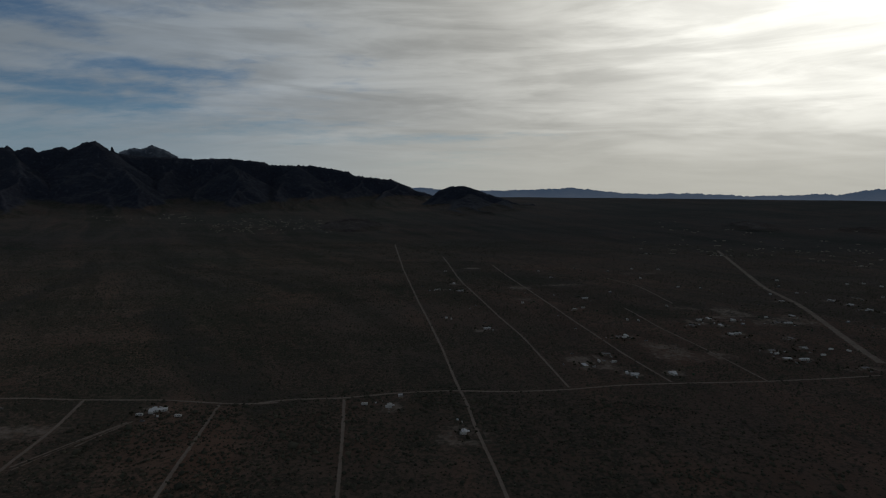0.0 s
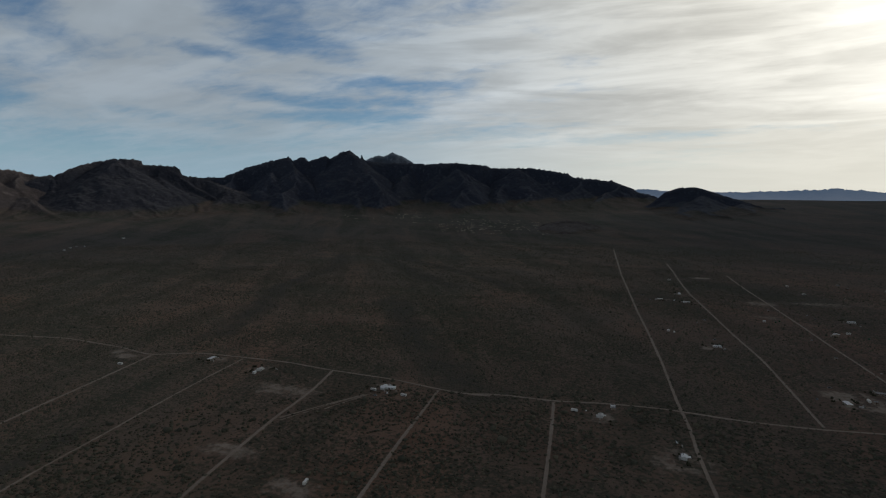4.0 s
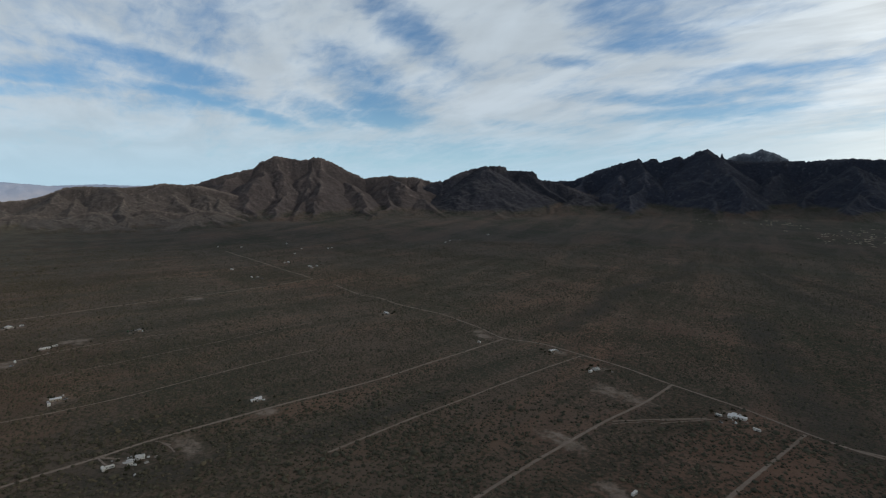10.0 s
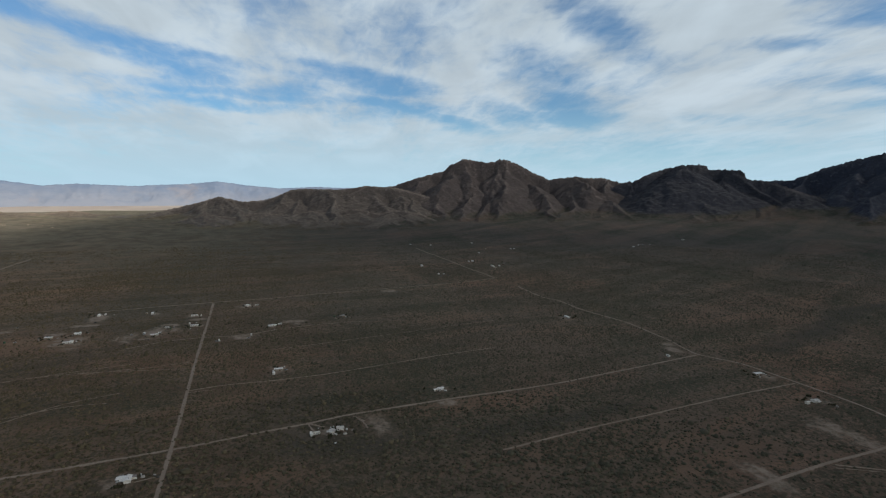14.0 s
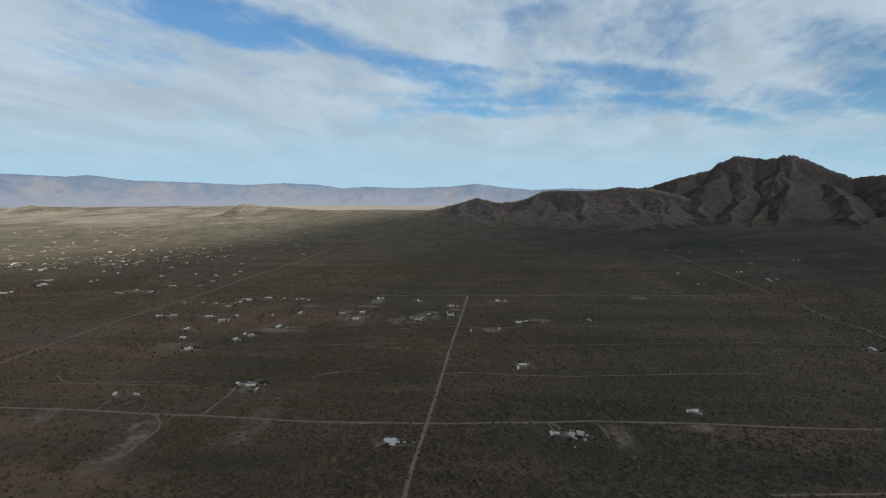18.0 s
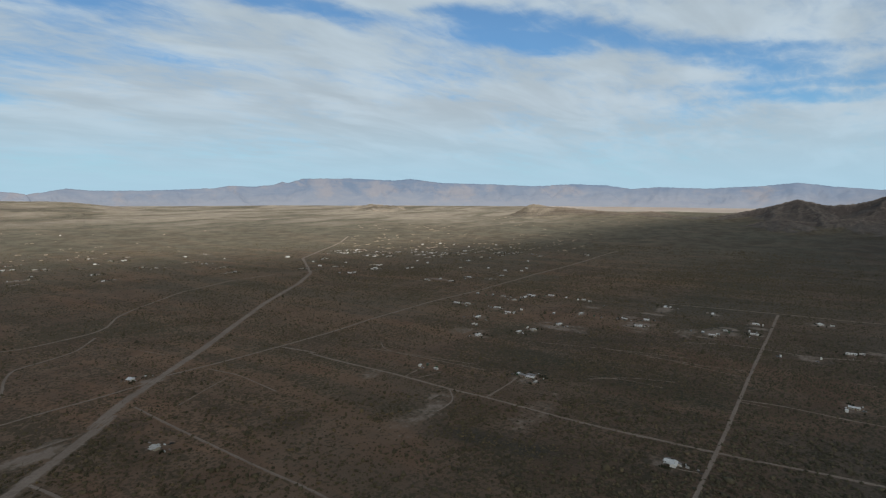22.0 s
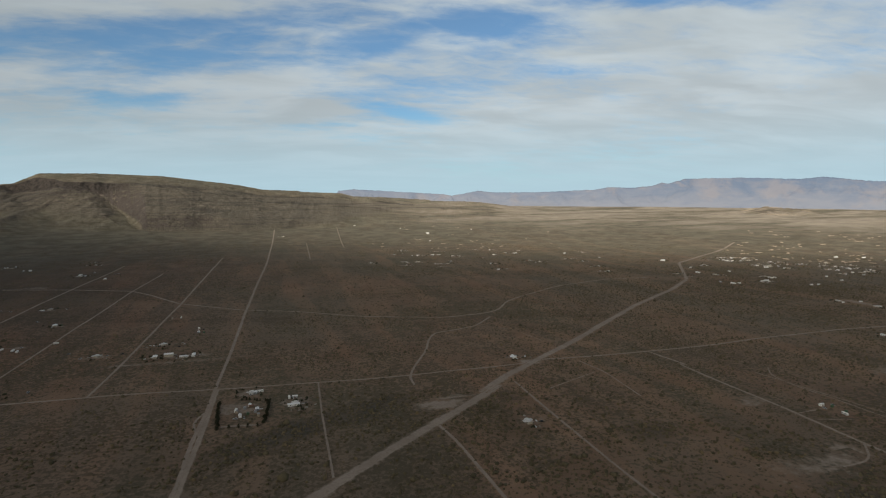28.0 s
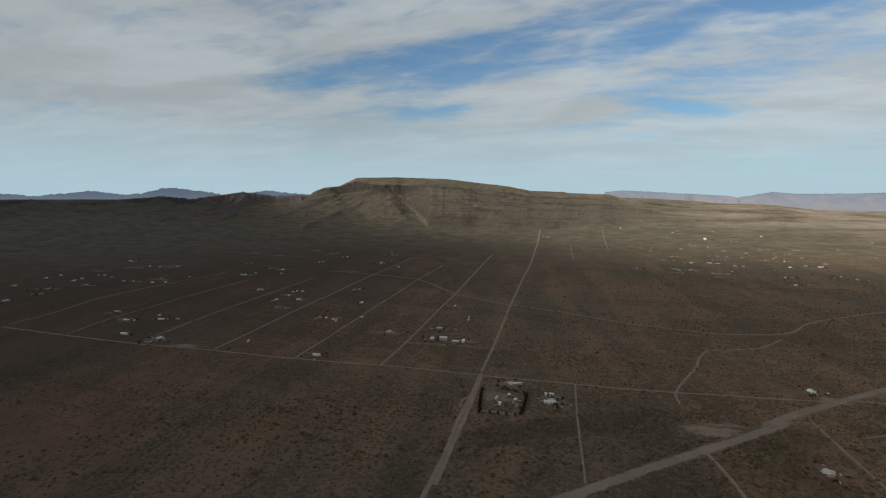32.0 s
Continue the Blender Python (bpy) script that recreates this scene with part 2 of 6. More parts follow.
def scrubland(n, at):
    """Bare tan grit under scrub: swales hundreds of metres long, thickets, tussocks a few metres wide."""
    at = n.vec("MULTIPLY", at, (0.667, 0.667, 0.667))
    long_at = n.vec("MULTIPLY", at, (0.30, 1.0, 1.0))
    broad = n.noise(at, 0.0030, 4.0, 0.55, 0.4)
    swale = n.noise(long_at, 0.0085, 4.0, 0.55, 0.8)
    mid = n.noise(at, 0.024, 5.0, 0.62, 0.3)
    tuft = n.noise(at, 0.34, 4.0, 0.65)
    grit = n.noise(at, 1.6, 4.0, 0.6)
    soil = n.mix(n.span(mid, 0.35, 0.68), (0.176, 0.114, 0.080), (0.236, 0.160, 0.115))
    soil = n.mix(n.span(broad, 0.40, 0.62), soil, (0.170, 0.128, 0.096))
    scrub = n.mix(n.span(n.noise(at, 0.005, 3.0, 0.5), 0.38, 0.62), (0.094, 0.075, 0.054), (0.090, 0.083, 0.056))
    # greyer grit and greener brush towards the mountains, red-brown earth towards the mesa, darker eastwards
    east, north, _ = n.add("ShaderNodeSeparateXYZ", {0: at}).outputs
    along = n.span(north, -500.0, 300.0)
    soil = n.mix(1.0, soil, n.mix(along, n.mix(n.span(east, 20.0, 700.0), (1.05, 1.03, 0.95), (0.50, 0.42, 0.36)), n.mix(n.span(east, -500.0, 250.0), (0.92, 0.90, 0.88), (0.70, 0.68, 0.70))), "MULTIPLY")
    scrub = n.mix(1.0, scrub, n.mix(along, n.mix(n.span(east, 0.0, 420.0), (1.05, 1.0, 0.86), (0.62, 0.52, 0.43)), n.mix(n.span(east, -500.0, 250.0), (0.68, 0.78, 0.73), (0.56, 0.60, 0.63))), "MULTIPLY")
    lush = n.math("ADD", n.math("MULTIPLY", n.math("SUBTRACT", swale, 0.5), 1.05), n.math("MULTIPLY", n.math("SUBTRACT", mid, 0.5), 0.5))
    clump = n.noise(at, 0.085, 3.0, 0.6)
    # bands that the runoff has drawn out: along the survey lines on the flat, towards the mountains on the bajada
    drawn = []
    for bearing in (11, 30):
        m = n.add("ShaderNodeMapping", {"Vector": at, "Rotation": (0, 0, radians(bearing)), "Scale": (1.0, 6.0, 1.0)})
        m.vector_type = "TEXTURE"
        drawn.append(m.outputs[0])
    bajada = n.span(n.math("ADD", north, n.math("MULTIPLY", east, -0.15)), 330.0, 560.0)
    band = n.mix(bajada, n.noise(drawn[0], 0.018, 6.0, 0.62, 0.5), n.noise(drawn[1], 0.012, 6.0, 0.62, 0.7))
    band = n.add("ShaderNodeSeparateXYZ", {0: band}).outputs[0]
    scrub = n.mix(n.math("MULTIPLY", bajada, n.span(east, 150.0, -50.0)), scrub, n.mix(1.0, scrub, (0.76, 0.88, 0.72), "MULTIPLY"))
    lush = n.math("ADD", lush, n.math("MULTIPLY", n.math("SUBTRACT", 0.5, band), 0.7))
    lush = n.math("ADD", lush, n.math("MULTIPLY", n.math("SUBTRACT", clump, 0.5), 0.9))
    f = n.span(n.math("ADD", n.math("MULTIPLY_ADD", tuft, 2.0, -0.5), lush), 0.40, 0.72, 0.02, 0.82)
    c = n.mix(f, soil, scrub)
    # stretches of redder and of darker, stonier ground with ragged edges
    c = n.mix(n.span(band, 0.50, 0.60, 0.0, 0.80), c, n.mix(1.0, c, (1.22, 1.11, 1.05), "MULTIPLY"))
    c = n.mix(n.span(band, 0.49, 0.39, 0.0, n.span(north, -600.0, -100.0, 0.35, 0.85)), c, n.mix(1.0, c, (0.79, 0.83, 0.80), "MULTIPLY"))
    # a broad belt of darker, greyer ground west of the crossroads
    west_belt = n.math("MULTIPLY", n.span(north, -430.0, -230.0), n.math("MULTIPLY", n.span(north, 170.0, -60.0), n.span(east, -120.0, -420.0)))
    c = n.mix(west_belt, c, n.mix(1.0, c, (0.76, 0.81, 0.83), "MULTIPLY"))
    # far out: olive grass towards the mesa, darker and bluer with distance towards the mountains
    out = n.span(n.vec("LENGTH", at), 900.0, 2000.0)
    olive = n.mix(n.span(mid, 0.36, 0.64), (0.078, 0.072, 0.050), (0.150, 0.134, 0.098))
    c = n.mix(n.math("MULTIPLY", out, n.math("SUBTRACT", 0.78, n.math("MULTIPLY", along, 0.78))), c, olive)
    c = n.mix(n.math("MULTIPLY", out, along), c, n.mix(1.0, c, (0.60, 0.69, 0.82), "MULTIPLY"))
    c = n.mix(n.span(grit, 0.35, 0.7, 0.0, 0.45), c, n.mix(1.0, c, (0.55, 0.54, 0.52), "MULTIPLY"))
    return c, n.math("ADD", n.math("MULTIPLY", tuft, 0.8), n.math("MULTIPLY", grit, 0.25))


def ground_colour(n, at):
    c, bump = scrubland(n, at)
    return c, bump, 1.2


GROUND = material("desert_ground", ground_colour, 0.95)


def dirt_colour(n, at):
    """Graded dirt, wearing away into the scrub along its edges."""
    a, b = n.noise(at, 0.033, 5.0, 0.6), n.noise(at, 0.47, 4.0, 0.6)
    c = n.mix(n.span(a, 0.3, 0.7), (0.240, 0.190, 0.150), (0.305, 0.246, 0.198))
    c = n.mix(n.span(b, 0.4, 0.75, 0, 0.6), c, (0.185, 0.140, 0.107))
    wild, bump = scrubland(n, at)
    worn = n.add("ShaderNodeAttribute")
    worn.attribute_name = "worn"
    f = n.math("ADD", worn.outputs["Fac"], n.math("MULTIPLY", n.math("SUBTRACT", n.noise(at, 0.15, 5.0, 0.65), 0.5), 1.4))
    f = n.math("ADD", f, n.math("MULTIPLY", n.math("SUBTRACT", n.noise(at, 0.04, 4.0, 0.6, 0.5), 0.5), 1.1))
    return n.mix(n.span(f, 0.10, 0.70), wild, c), bump, 0.3


DIRT = material("graded_dirt", dirt_colour, 0.95)


def playa_colour(n, at):
    a, b = n.noise(at, 0.002, 4.0, 0.6), n.noise(at, 0.02, 4.0, 0.6)
    return n.mix(n.span(a, 0.35, 0.65), (0.30, 0.25, 0.22), (0.36, 0.31, 0.27)), b, 0.5


PLAYA = material("dry_lake_silt", playa_colour, 0.95)


def rock(name, dark, light, green, vein=0.006, below=None):
    """Rock with lighter ribs and darker gullies painted in as relief, scrub on the gentler ground."""
    def build(n, at):
        a = n.noise(at, vein, 6.0, 0.62, 0.5)
        b = n.noise(at, vein * 9, 5.0, 0.65)
        rib_light = n.add("ShaderNodeAttribute")
        rib_light.attribute_name = "rib_light"
        c = n.mix(n.span(n.math("ADD", n.math("MULTIPLY", a, 0.6), n.math("MULTIPLY", rib_light.outputs["Fac"], 0.28)), 0.36, 0.70), dark, light)
        nor = n.add("ShaderNodeSeparateXYZ", {0: n.add("ShaderNodeNewGeometry").outputs["Normal"]}).outputs[2]
        f = n.math("MULTIPLY", n.span(nor, 0.80, 0.97), n.span(b, 0.30, 0.55))
        c = n.mix(f, c, green)
        c = n.mix(n.span(b, 0.42, 0.68, 0, 0.6), c, tuple(v * 0.50 for v in dark))
        brush = n.noise(at, 0.11, 4.0, 0.7)
        c = n.mix(n.span(brush, 0.50, 0.62, 0, 0.5), c, tuple(v * 0.55 for v in dark))
        c = n.mix(n.span(n.noise(at, 0.030, 6.0, 0.7), 0.56, 0.70, 0, 0.5), c, tuple(v * 1.25 for v in light))
        if below:
            share = n.add("ShaderNodeAttribute")
            share.attribute_name = "worn"
            c = n.mix(n.span(share.outputs["Fac"], 0.0, 1.0, 0.0, 0.75, False), c, pale_grass(n, at)[0])
            # thin dark ledges that follow the bedding
            bed = n.noise(n.vec("MULTIPLY", at, (0.0022, 0.0022, 0.055)), 1.0, 6.0, 0.62, 0.6)
            c = n.mix(n.span(bed, 0.53, 0.60, 0.0, 0.6), c, tuple(v * 0.7 for v in dark))
        # the scarp's shade is painted in as a much darker rock colour
        cliff = n.add("ShaderNodeAttribute")
        cliff.attribute_name = "scarp"
        c = n.mix(cliff.outputs["Fac"], c, n.mix(n.span(b, 0.35, 0.65), tuple(v * 0.30 for v in dark), tuple(v * 0.80 for v in dark)))
        # below, the fans of gravel carry the scrub of the plain
        fan = n.add("ShaderNodeAttribute")
        fan.attribute_name = "fan"
        wild = (below or scrubland)(n, at)[0]
        return n.mix(n.span(n.math("ADD", fan.outputs["Fac"], n.math("MULTIPLY", n.math("SUBTRACT", a, 0.5), 0.5)), 0.2, 0.8), c, wild), b, 12.0
    return material(name, build, 0.95)


def pale_grass(n, at):
    """Pale silt and grass in long drifts over the scrub; the colour carries some of the sunlight."""
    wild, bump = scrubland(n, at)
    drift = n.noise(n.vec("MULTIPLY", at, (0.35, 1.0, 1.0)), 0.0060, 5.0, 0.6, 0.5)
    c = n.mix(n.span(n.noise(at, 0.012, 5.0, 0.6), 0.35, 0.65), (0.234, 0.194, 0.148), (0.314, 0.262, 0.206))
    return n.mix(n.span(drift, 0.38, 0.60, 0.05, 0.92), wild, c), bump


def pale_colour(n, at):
    """The pale grass thins out into the scrub."""
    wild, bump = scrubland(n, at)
    grass, _ = pale_grass(n, at)
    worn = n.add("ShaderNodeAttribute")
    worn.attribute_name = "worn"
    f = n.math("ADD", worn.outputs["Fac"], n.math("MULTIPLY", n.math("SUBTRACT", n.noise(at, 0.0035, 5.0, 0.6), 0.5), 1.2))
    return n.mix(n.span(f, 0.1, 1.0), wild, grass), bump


# range and butte: cloud shade and bluish haze are mixed into the rock colours
ROCK_DARK = rock("shaded_blue_rock", (0.033, 0.039, 0.060), (0.104, 0.104, 0.124), (0.060, 0.063, 0.078))
ROCK_BUTTE = rock("shaded_dark_cliff", (0.036, 0.038, 0.050), (0.125, 0.112, 0.116), (0.072, 0.068, 0.073))
ROCK_BROWN = rock("brown_rock", (0.082, 0.068, 0.066), (0.190, 0.155, 0.142), (0.112, 0.094, 0.086))
# lightened in the colour itself to stand for haze and sunlit sides
ROCK_FOOT = rock("brown_foothill", (0.084, 0.071, 0.066), (0.225, 0.187, 0.163), (0.150, 0.127, 0.109))
ROCK_SNOW = rock("snow_dusted_rock", (0.10, 0.115, 0.15), (0.48, 0.51, 0.57), (0.20, 0.22, 0.26), 0.012)
ROCK_TAN = rock("grassy_tan_slope", (0.056, 0.045, 0.038), (0.172, 0.140, 0.108), (0.125, 0.108, 0.078), 0.006, pale_colour)
ROCK_FLAT = rock("pale_brown_hill", (0.090, 0.068, 0.056), (0.190, 0.145, 0.118), (0.135, 0.108, 0.084), 0.006, pale_colour)


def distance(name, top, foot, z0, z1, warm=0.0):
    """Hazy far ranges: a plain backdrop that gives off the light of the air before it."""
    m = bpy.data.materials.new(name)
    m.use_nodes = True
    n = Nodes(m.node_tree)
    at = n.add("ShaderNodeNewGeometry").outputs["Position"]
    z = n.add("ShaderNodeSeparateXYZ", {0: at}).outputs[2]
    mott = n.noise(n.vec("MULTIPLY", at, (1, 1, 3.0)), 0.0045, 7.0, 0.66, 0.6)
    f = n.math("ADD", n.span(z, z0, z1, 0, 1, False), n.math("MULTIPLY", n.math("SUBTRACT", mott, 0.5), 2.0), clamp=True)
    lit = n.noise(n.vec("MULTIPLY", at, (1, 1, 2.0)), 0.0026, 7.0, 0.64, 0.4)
    # haze, and pink patches as if sunlit, are put into the colour
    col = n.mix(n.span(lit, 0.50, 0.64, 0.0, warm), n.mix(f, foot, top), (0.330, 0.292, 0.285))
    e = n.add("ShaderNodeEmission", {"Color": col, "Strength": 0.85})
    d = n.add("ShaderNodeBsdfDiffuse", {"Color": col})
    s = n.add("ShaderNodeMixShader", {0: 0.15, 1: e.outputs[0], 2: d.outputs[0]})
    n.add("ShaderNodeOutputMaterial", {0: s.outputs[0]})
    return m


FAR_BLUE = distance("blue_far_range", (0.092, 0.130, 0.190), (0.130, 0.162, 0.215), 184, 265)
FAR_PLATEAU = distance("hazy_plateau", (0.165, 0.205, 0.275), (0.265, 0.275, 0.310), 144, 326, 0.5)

# ---- ground ----
EYE_Z = 225.0


def lattice(ix, iy, seed):
    h = (ix * 374761393 + iy * 668265263 + seed * 974634777) & 0xFFFFFFFF
    h = ((h ^ (h >> 13)) * 1274126177) & 0xFFFFFFFF
    return ((h ^ (h >> 16)) & 0xFFFF) / 65535.0


def value_noise(x, y, seed=0):
    x, y = np.asarray(x, float), np.asarray(y, float)
    ix, iy = np.floor(x).astype(np.int64), np.floor(y).astype(np.int64)
    fx, fy = x - ix, y - iy
    fx, fy = fx * fx * (3 - 2 * fx), fy * fy * (3 - 2 * fy)
    a, b = lattice(ix, iy, seed), lattice(ix + 1, iy, seed)
    c, d = lattice(ix, iy + 1, seed), lattice(ix + 1, iy + 1, seed)
    return (a + (b - a) * fx) * (1 - fy) + (c + (d - c) * fx) * fy


def fbm(x, y, octaves=5, seed=0, gain=0.5):
    total, amp, out = 0.0, 1.0, 0.0
    for k in range(octaves):
        out = out + amp * value_noise(x * 2 ** k, y * 2 ** k, seed + k * 17)
        total += amp
        amp *= gain
    return out / total


def ridged(x, y, octaves=5, seed=0):
    total, amp, out = 0.0, 1.0, 0.0
    for k in range(octaves):
        out = out + amp * (1 - np.abs(2 * value_noise(x * 2 ** k, y * 2 ** k, seed + k * 31) - 1))
        total += amp
        amp *= 0.5
    return out / total


def smooth_step(x, a, b):
    t = np.clip((x - a) / (b - a), 0, 1)
    return t * t * (3 - 2 * t)


def plain_rise(x, y):
    """The plain rises gently to the feet of the ranges."""
    s = np.clip((np.hypot(x, y) - 2550) / 2400, 0, 1)
    bearing = np.degrees(np.arctan2(-np.asarray(x), np.asarray(y))) % 360
    low = smooth_step(bearing, 80, 104) * (1 - smooth_step(bearing, 172, 192))
    return s * (141 + s * (61 + -12 * s)) * (1 - low) + s * (163 + s * (-67 + 35 * s)) * low


def height(x, y):
    """The plain: almost level, with low swells."""
    swell = (fbm(np.asarray(x) / 240.0 + 50, np.asarray(y) / 240.0 + 50, 2, 5) - 0.5) * 4.5
    return plain_rise(x, y) + swell * np.clip(np.hypot(x, y) / 600 - 0.3, 0, 1)


def mesh_from(name, verts, faces, mat, smooth=False):
    me = bpy.data.meshes.new(name)
    me.from_pydata(np.asarray(verts).tolist(), [], np.asarray(faces).tolist())
    me.materials.append(mat)
    if smooth:
        me.polygons.foreach_set("use_smooth", [True] * len(me.polygons))
    me.update()
    return me


def mark(me, name, values):
    """A value for each vertex, for the material to read."""
    me.attributes.new(name, "FLOAT", "POINT").data.foreach_set("value", np.asarray(values, np.float32).ravel())


def fast_mesh(name, verts, tris, mat):
    me = bpy.data.meshes.new(name)
    verts, tris = np.asarray(verts, np.float32), np.asarray(tris, np.int32)
    me.vertices.add(len(verts))
    me.vertices.foreach_set("co", verts.ravel())
    me.loops.add(tris.size)
    me.loops.foreach_set("vertex_index", tris.ravel())
    me.polygons.add(len(tris))
    me.polygons.foreach_set("loop_start", np.arange(0, tris.size, 3, dtype=np.int32))
    me.materials.append(mat)
    me.update(calc_edges=True)
    return me


def grid_faces(rows, cols, wrap=False):
    i, j = np.meshgrid(np.arange(rows - 1), np.arange(cols if wrap else cols - 1), indexing="ij")
    k = (j + 1) % cols
    return np.stack([i * cols + j, i * cols + k, (i + 1) * cols + k, (i + 1) * cols + j], -1).reshape(-1, 4)


def build_ground():
    rings = np.concatenate([[0.01, 90.0, 180.0], np.geomspace(280, 2250, 170), np.geomspace(2250, 6800, 60)[1:]])
    turn = np.radians(np.arange(0, 360, 0.6))
    r, a = np.meshgrid(rings, turn, indexing="ij")
    x, y = -r * np.sin(a) + 37 * np.exp(-r / 90), r * np.cos(a) + 18 * np.exp(-r / 90)
    z = height(x, y)
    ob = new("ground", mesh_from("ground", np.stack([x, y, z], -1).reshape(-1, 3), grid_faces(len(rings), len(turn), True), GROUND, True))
    tagged(ob, "brown desert plain dotted with low scrub", "ground", kind="structure")


build_ground()

# ---- mountains ----
# skylines: degrees round from +y, degrees above eye level
SPIRE = [(-0.33, -1.01), (1.46, -0.31), (3.25, 0.21), (3.41, 0.37), (5.31, 1.14), (5.42, 1.19), (7.01, 1.31), (9.37, 1.59), (9.87, 1.97), (13.37, 2.50), (17.55, 2.50), (18.10, 2.78), (21.97, 3.05), (24.80, 2.89), (25.66, 2.96), (29.44, 3.03), (30.85, 3.26), (31.15, 3.84), (31.27, 3.38), (31.50, 3.67), (32.33, 4.19), (33.28, 4.01), (34.34, 3.31), (34.75, 3.60), (36.52, 3.07), (37.00, 3.53), (38.00, 3.12), (38.47, 3.47), (40.65, 2.87), (42.99, 2.09), (44.74, 1.32), (45.89, 1.37), (48.17, 1.06), (50.41, 0.58), (52.61, 0.00)]
KNOLL = [(-13.83, -2.98), (-10.95, -2.10), (-9.49, -1.29), (-8.03, -1.31), (-6.26, -0.73), (-4.48, -0.15), (-2.40, 0.54), (-0.91, 0.53), (0.87, -0.07), (2.65, -0.67)]
SNOW = [(25.08, 2.67), (26.83, 3.65), (28.00, 4.06), (28.86, 3.66), (29.45, 3.78), (30.50, 3.38), (31.49, 2.44)]
BUTTE = [(36.52, -1.77), (38.90, -1.18), (41.26, -0.60), (43.60, 0.16), (45.89, 1.13), (48.27, 1.46), (48.37, 2.08), (48.98, 2.30), (51.46, 2.38), (51.56, 2.71), (52.79, 2.91), (54.66, 2.65), (56.48, 2.17), (58.19, 1.17), (58.54, 1.27), (60.03, 0.77), (60.77, 0.44), (62.68, 0.06), (64.52, -0.42)]
PEAK = [(52.20, -0.03), (55.46, 0.64), (58.25, 1.10), (60.07, 1.33), (60.82, 1.68), (62.26, 1.68), (64.30, 1.80), (66.34, 1.51), (68.42, 2.44), (69.61, 3.14), (70.50, 3.49), (71.39, 3.66), (71.98, 3.37), (73.16, 3.31), (74.05, 3.48), (75.23, 3.58), (76.70, 2.93), (77.29, 2.40), (79.92, 1.68), (82.24, 0.91), (83.96, 0.49), (85.66, -0.15), (87.88, -0.72)]
FOOTHILL = [(71.66, -2.54), (74.05, -1.89), (77.02, -0.89), (79.94, 0.05), (82.25, 0.62), (83.95, 0.72), (85.36, 0.83), (87.31, 0.47), (88.40, 0.41), (91.07, 0.45), (92.89, 0.38), (94.70, -0.45), (95.70, -0.72), (97.65, -0.83), (99.73, -0.35), (101.79, -0.97), (104.81, -1.70), (106.84, -1.91), (109.11, -1.63), (110.58, -2.06)]
HILLOCK = [(106.55, -1.94), (110.13, -1.84), (111.92, -1.55), (113.71, -1.79), (116.09, -1.68), (119.62, -1.33), (121.36, -1.27), (123.36, -0.98), (125.06, -1.27), (126.46, -1.66)]
KNOB = [(133.92, -2.17), (135.89, -1.61), (137.80, -1.27), (140.56, -1.05), (142.34, -1.45), (144.49, -2.02)]
MESA = [(155.62, -1.76), (161.46, -1.17), (167.07, -0.77), (172.38, -0.71), (172.97, -0.58), (177.29, -0.34), (180.62, -0.25), (181.80, 0.06), (185.91, 0.22), (186.16, 0.30), (189.62, 0.42), (191.94, 0.87), (198.45, 1.62), (203.78, 1.77), (207.76, 1.68), (209.61, 0.79), (211.04, 0.66), (212.18, 0.20), (213.04, -0.50), (215.27, -1.19), (217.45, -1.75)]
BADLAND = [(202.61, -1.77), (206.15, -1.07), (209.63, -0.49), (213.03, -0.10), (215.79, -0.22), (218.98, 0.16), (223.56, -0.52), (225.94, -0.26), (227.79, -0.42), (231.30, -0.77), (234.15, -0.81), (236.05, -0.57), (237.87, -0.61), (239.95, -0.96)]
FARA = [(-46.28, 0.01), (-43.96, 0.17), (-41.42, 0.42), (-38.97, 0.38), (-37.61, 0.24), (-36.12, -0.05), (-33.75, -0.07), (-32.52, -0.18), (-29.49, -0.26), (-27.19, -0.17), (-24.30, -0.03), (-20.77, -0.16), (-18.13, -0.07), (-15.39, 0.26), (-13.16, 0.42), (-10.32, 0.29), (-4.77, 0.08), (0.28, 0.17), (2.06, 0.40), (3.84, 0.21), (5.02, 0.02)]
PLATEAU = [(81.60, 0.61), (83.43, 0.67), (87.76, 0.57), (90.31, 0.68), (94.02, 0.51), (97.34, 0.80), (99.89, 1.14), (102.48, 0.85), (107.17, 0.61), (111.33, 0.77), (113.71, 0.58), (116.08, 0.92), (119.59, 1.08), (123.43, 0.85), (127.31, 1.03), (133.02, 1.16), (136.33, 1.57), (138.00, 1.40), (142.60, 1.58), (147.30, 1.52), (148.78, 1.05), (149.37, 1.16), (150.26, 0.86), (152.05, 0.68), (154.42, 0.73), (155.61, 0.49), (161.44, 0.22), (165.95, 0.20), (167.59, 0.36), (170.28, -0.16), (171.85, -0.49)]
FARB = [(169.72, -0.19), (171.57, 0.01), (175.45, 0.22), (180.65, 0.48), (182.81, 0.25)]
FARC = [(211.90, -0.09), (214.69, 0.07), (216.31, 0.34), (220.54, -0.13), (222.05, 0.14), (224.49, 0.44), (225.91, 0.53), (227.32, 0.05), (229.12, -0.16), (231.67, 0.17), (234.11, -0.09), (235.65, -0.28), (237.83, -0.06), (239.90, -0.21)]


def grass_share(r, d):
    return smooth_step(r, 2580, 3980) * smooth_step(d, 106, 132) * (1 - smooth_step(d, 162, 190))


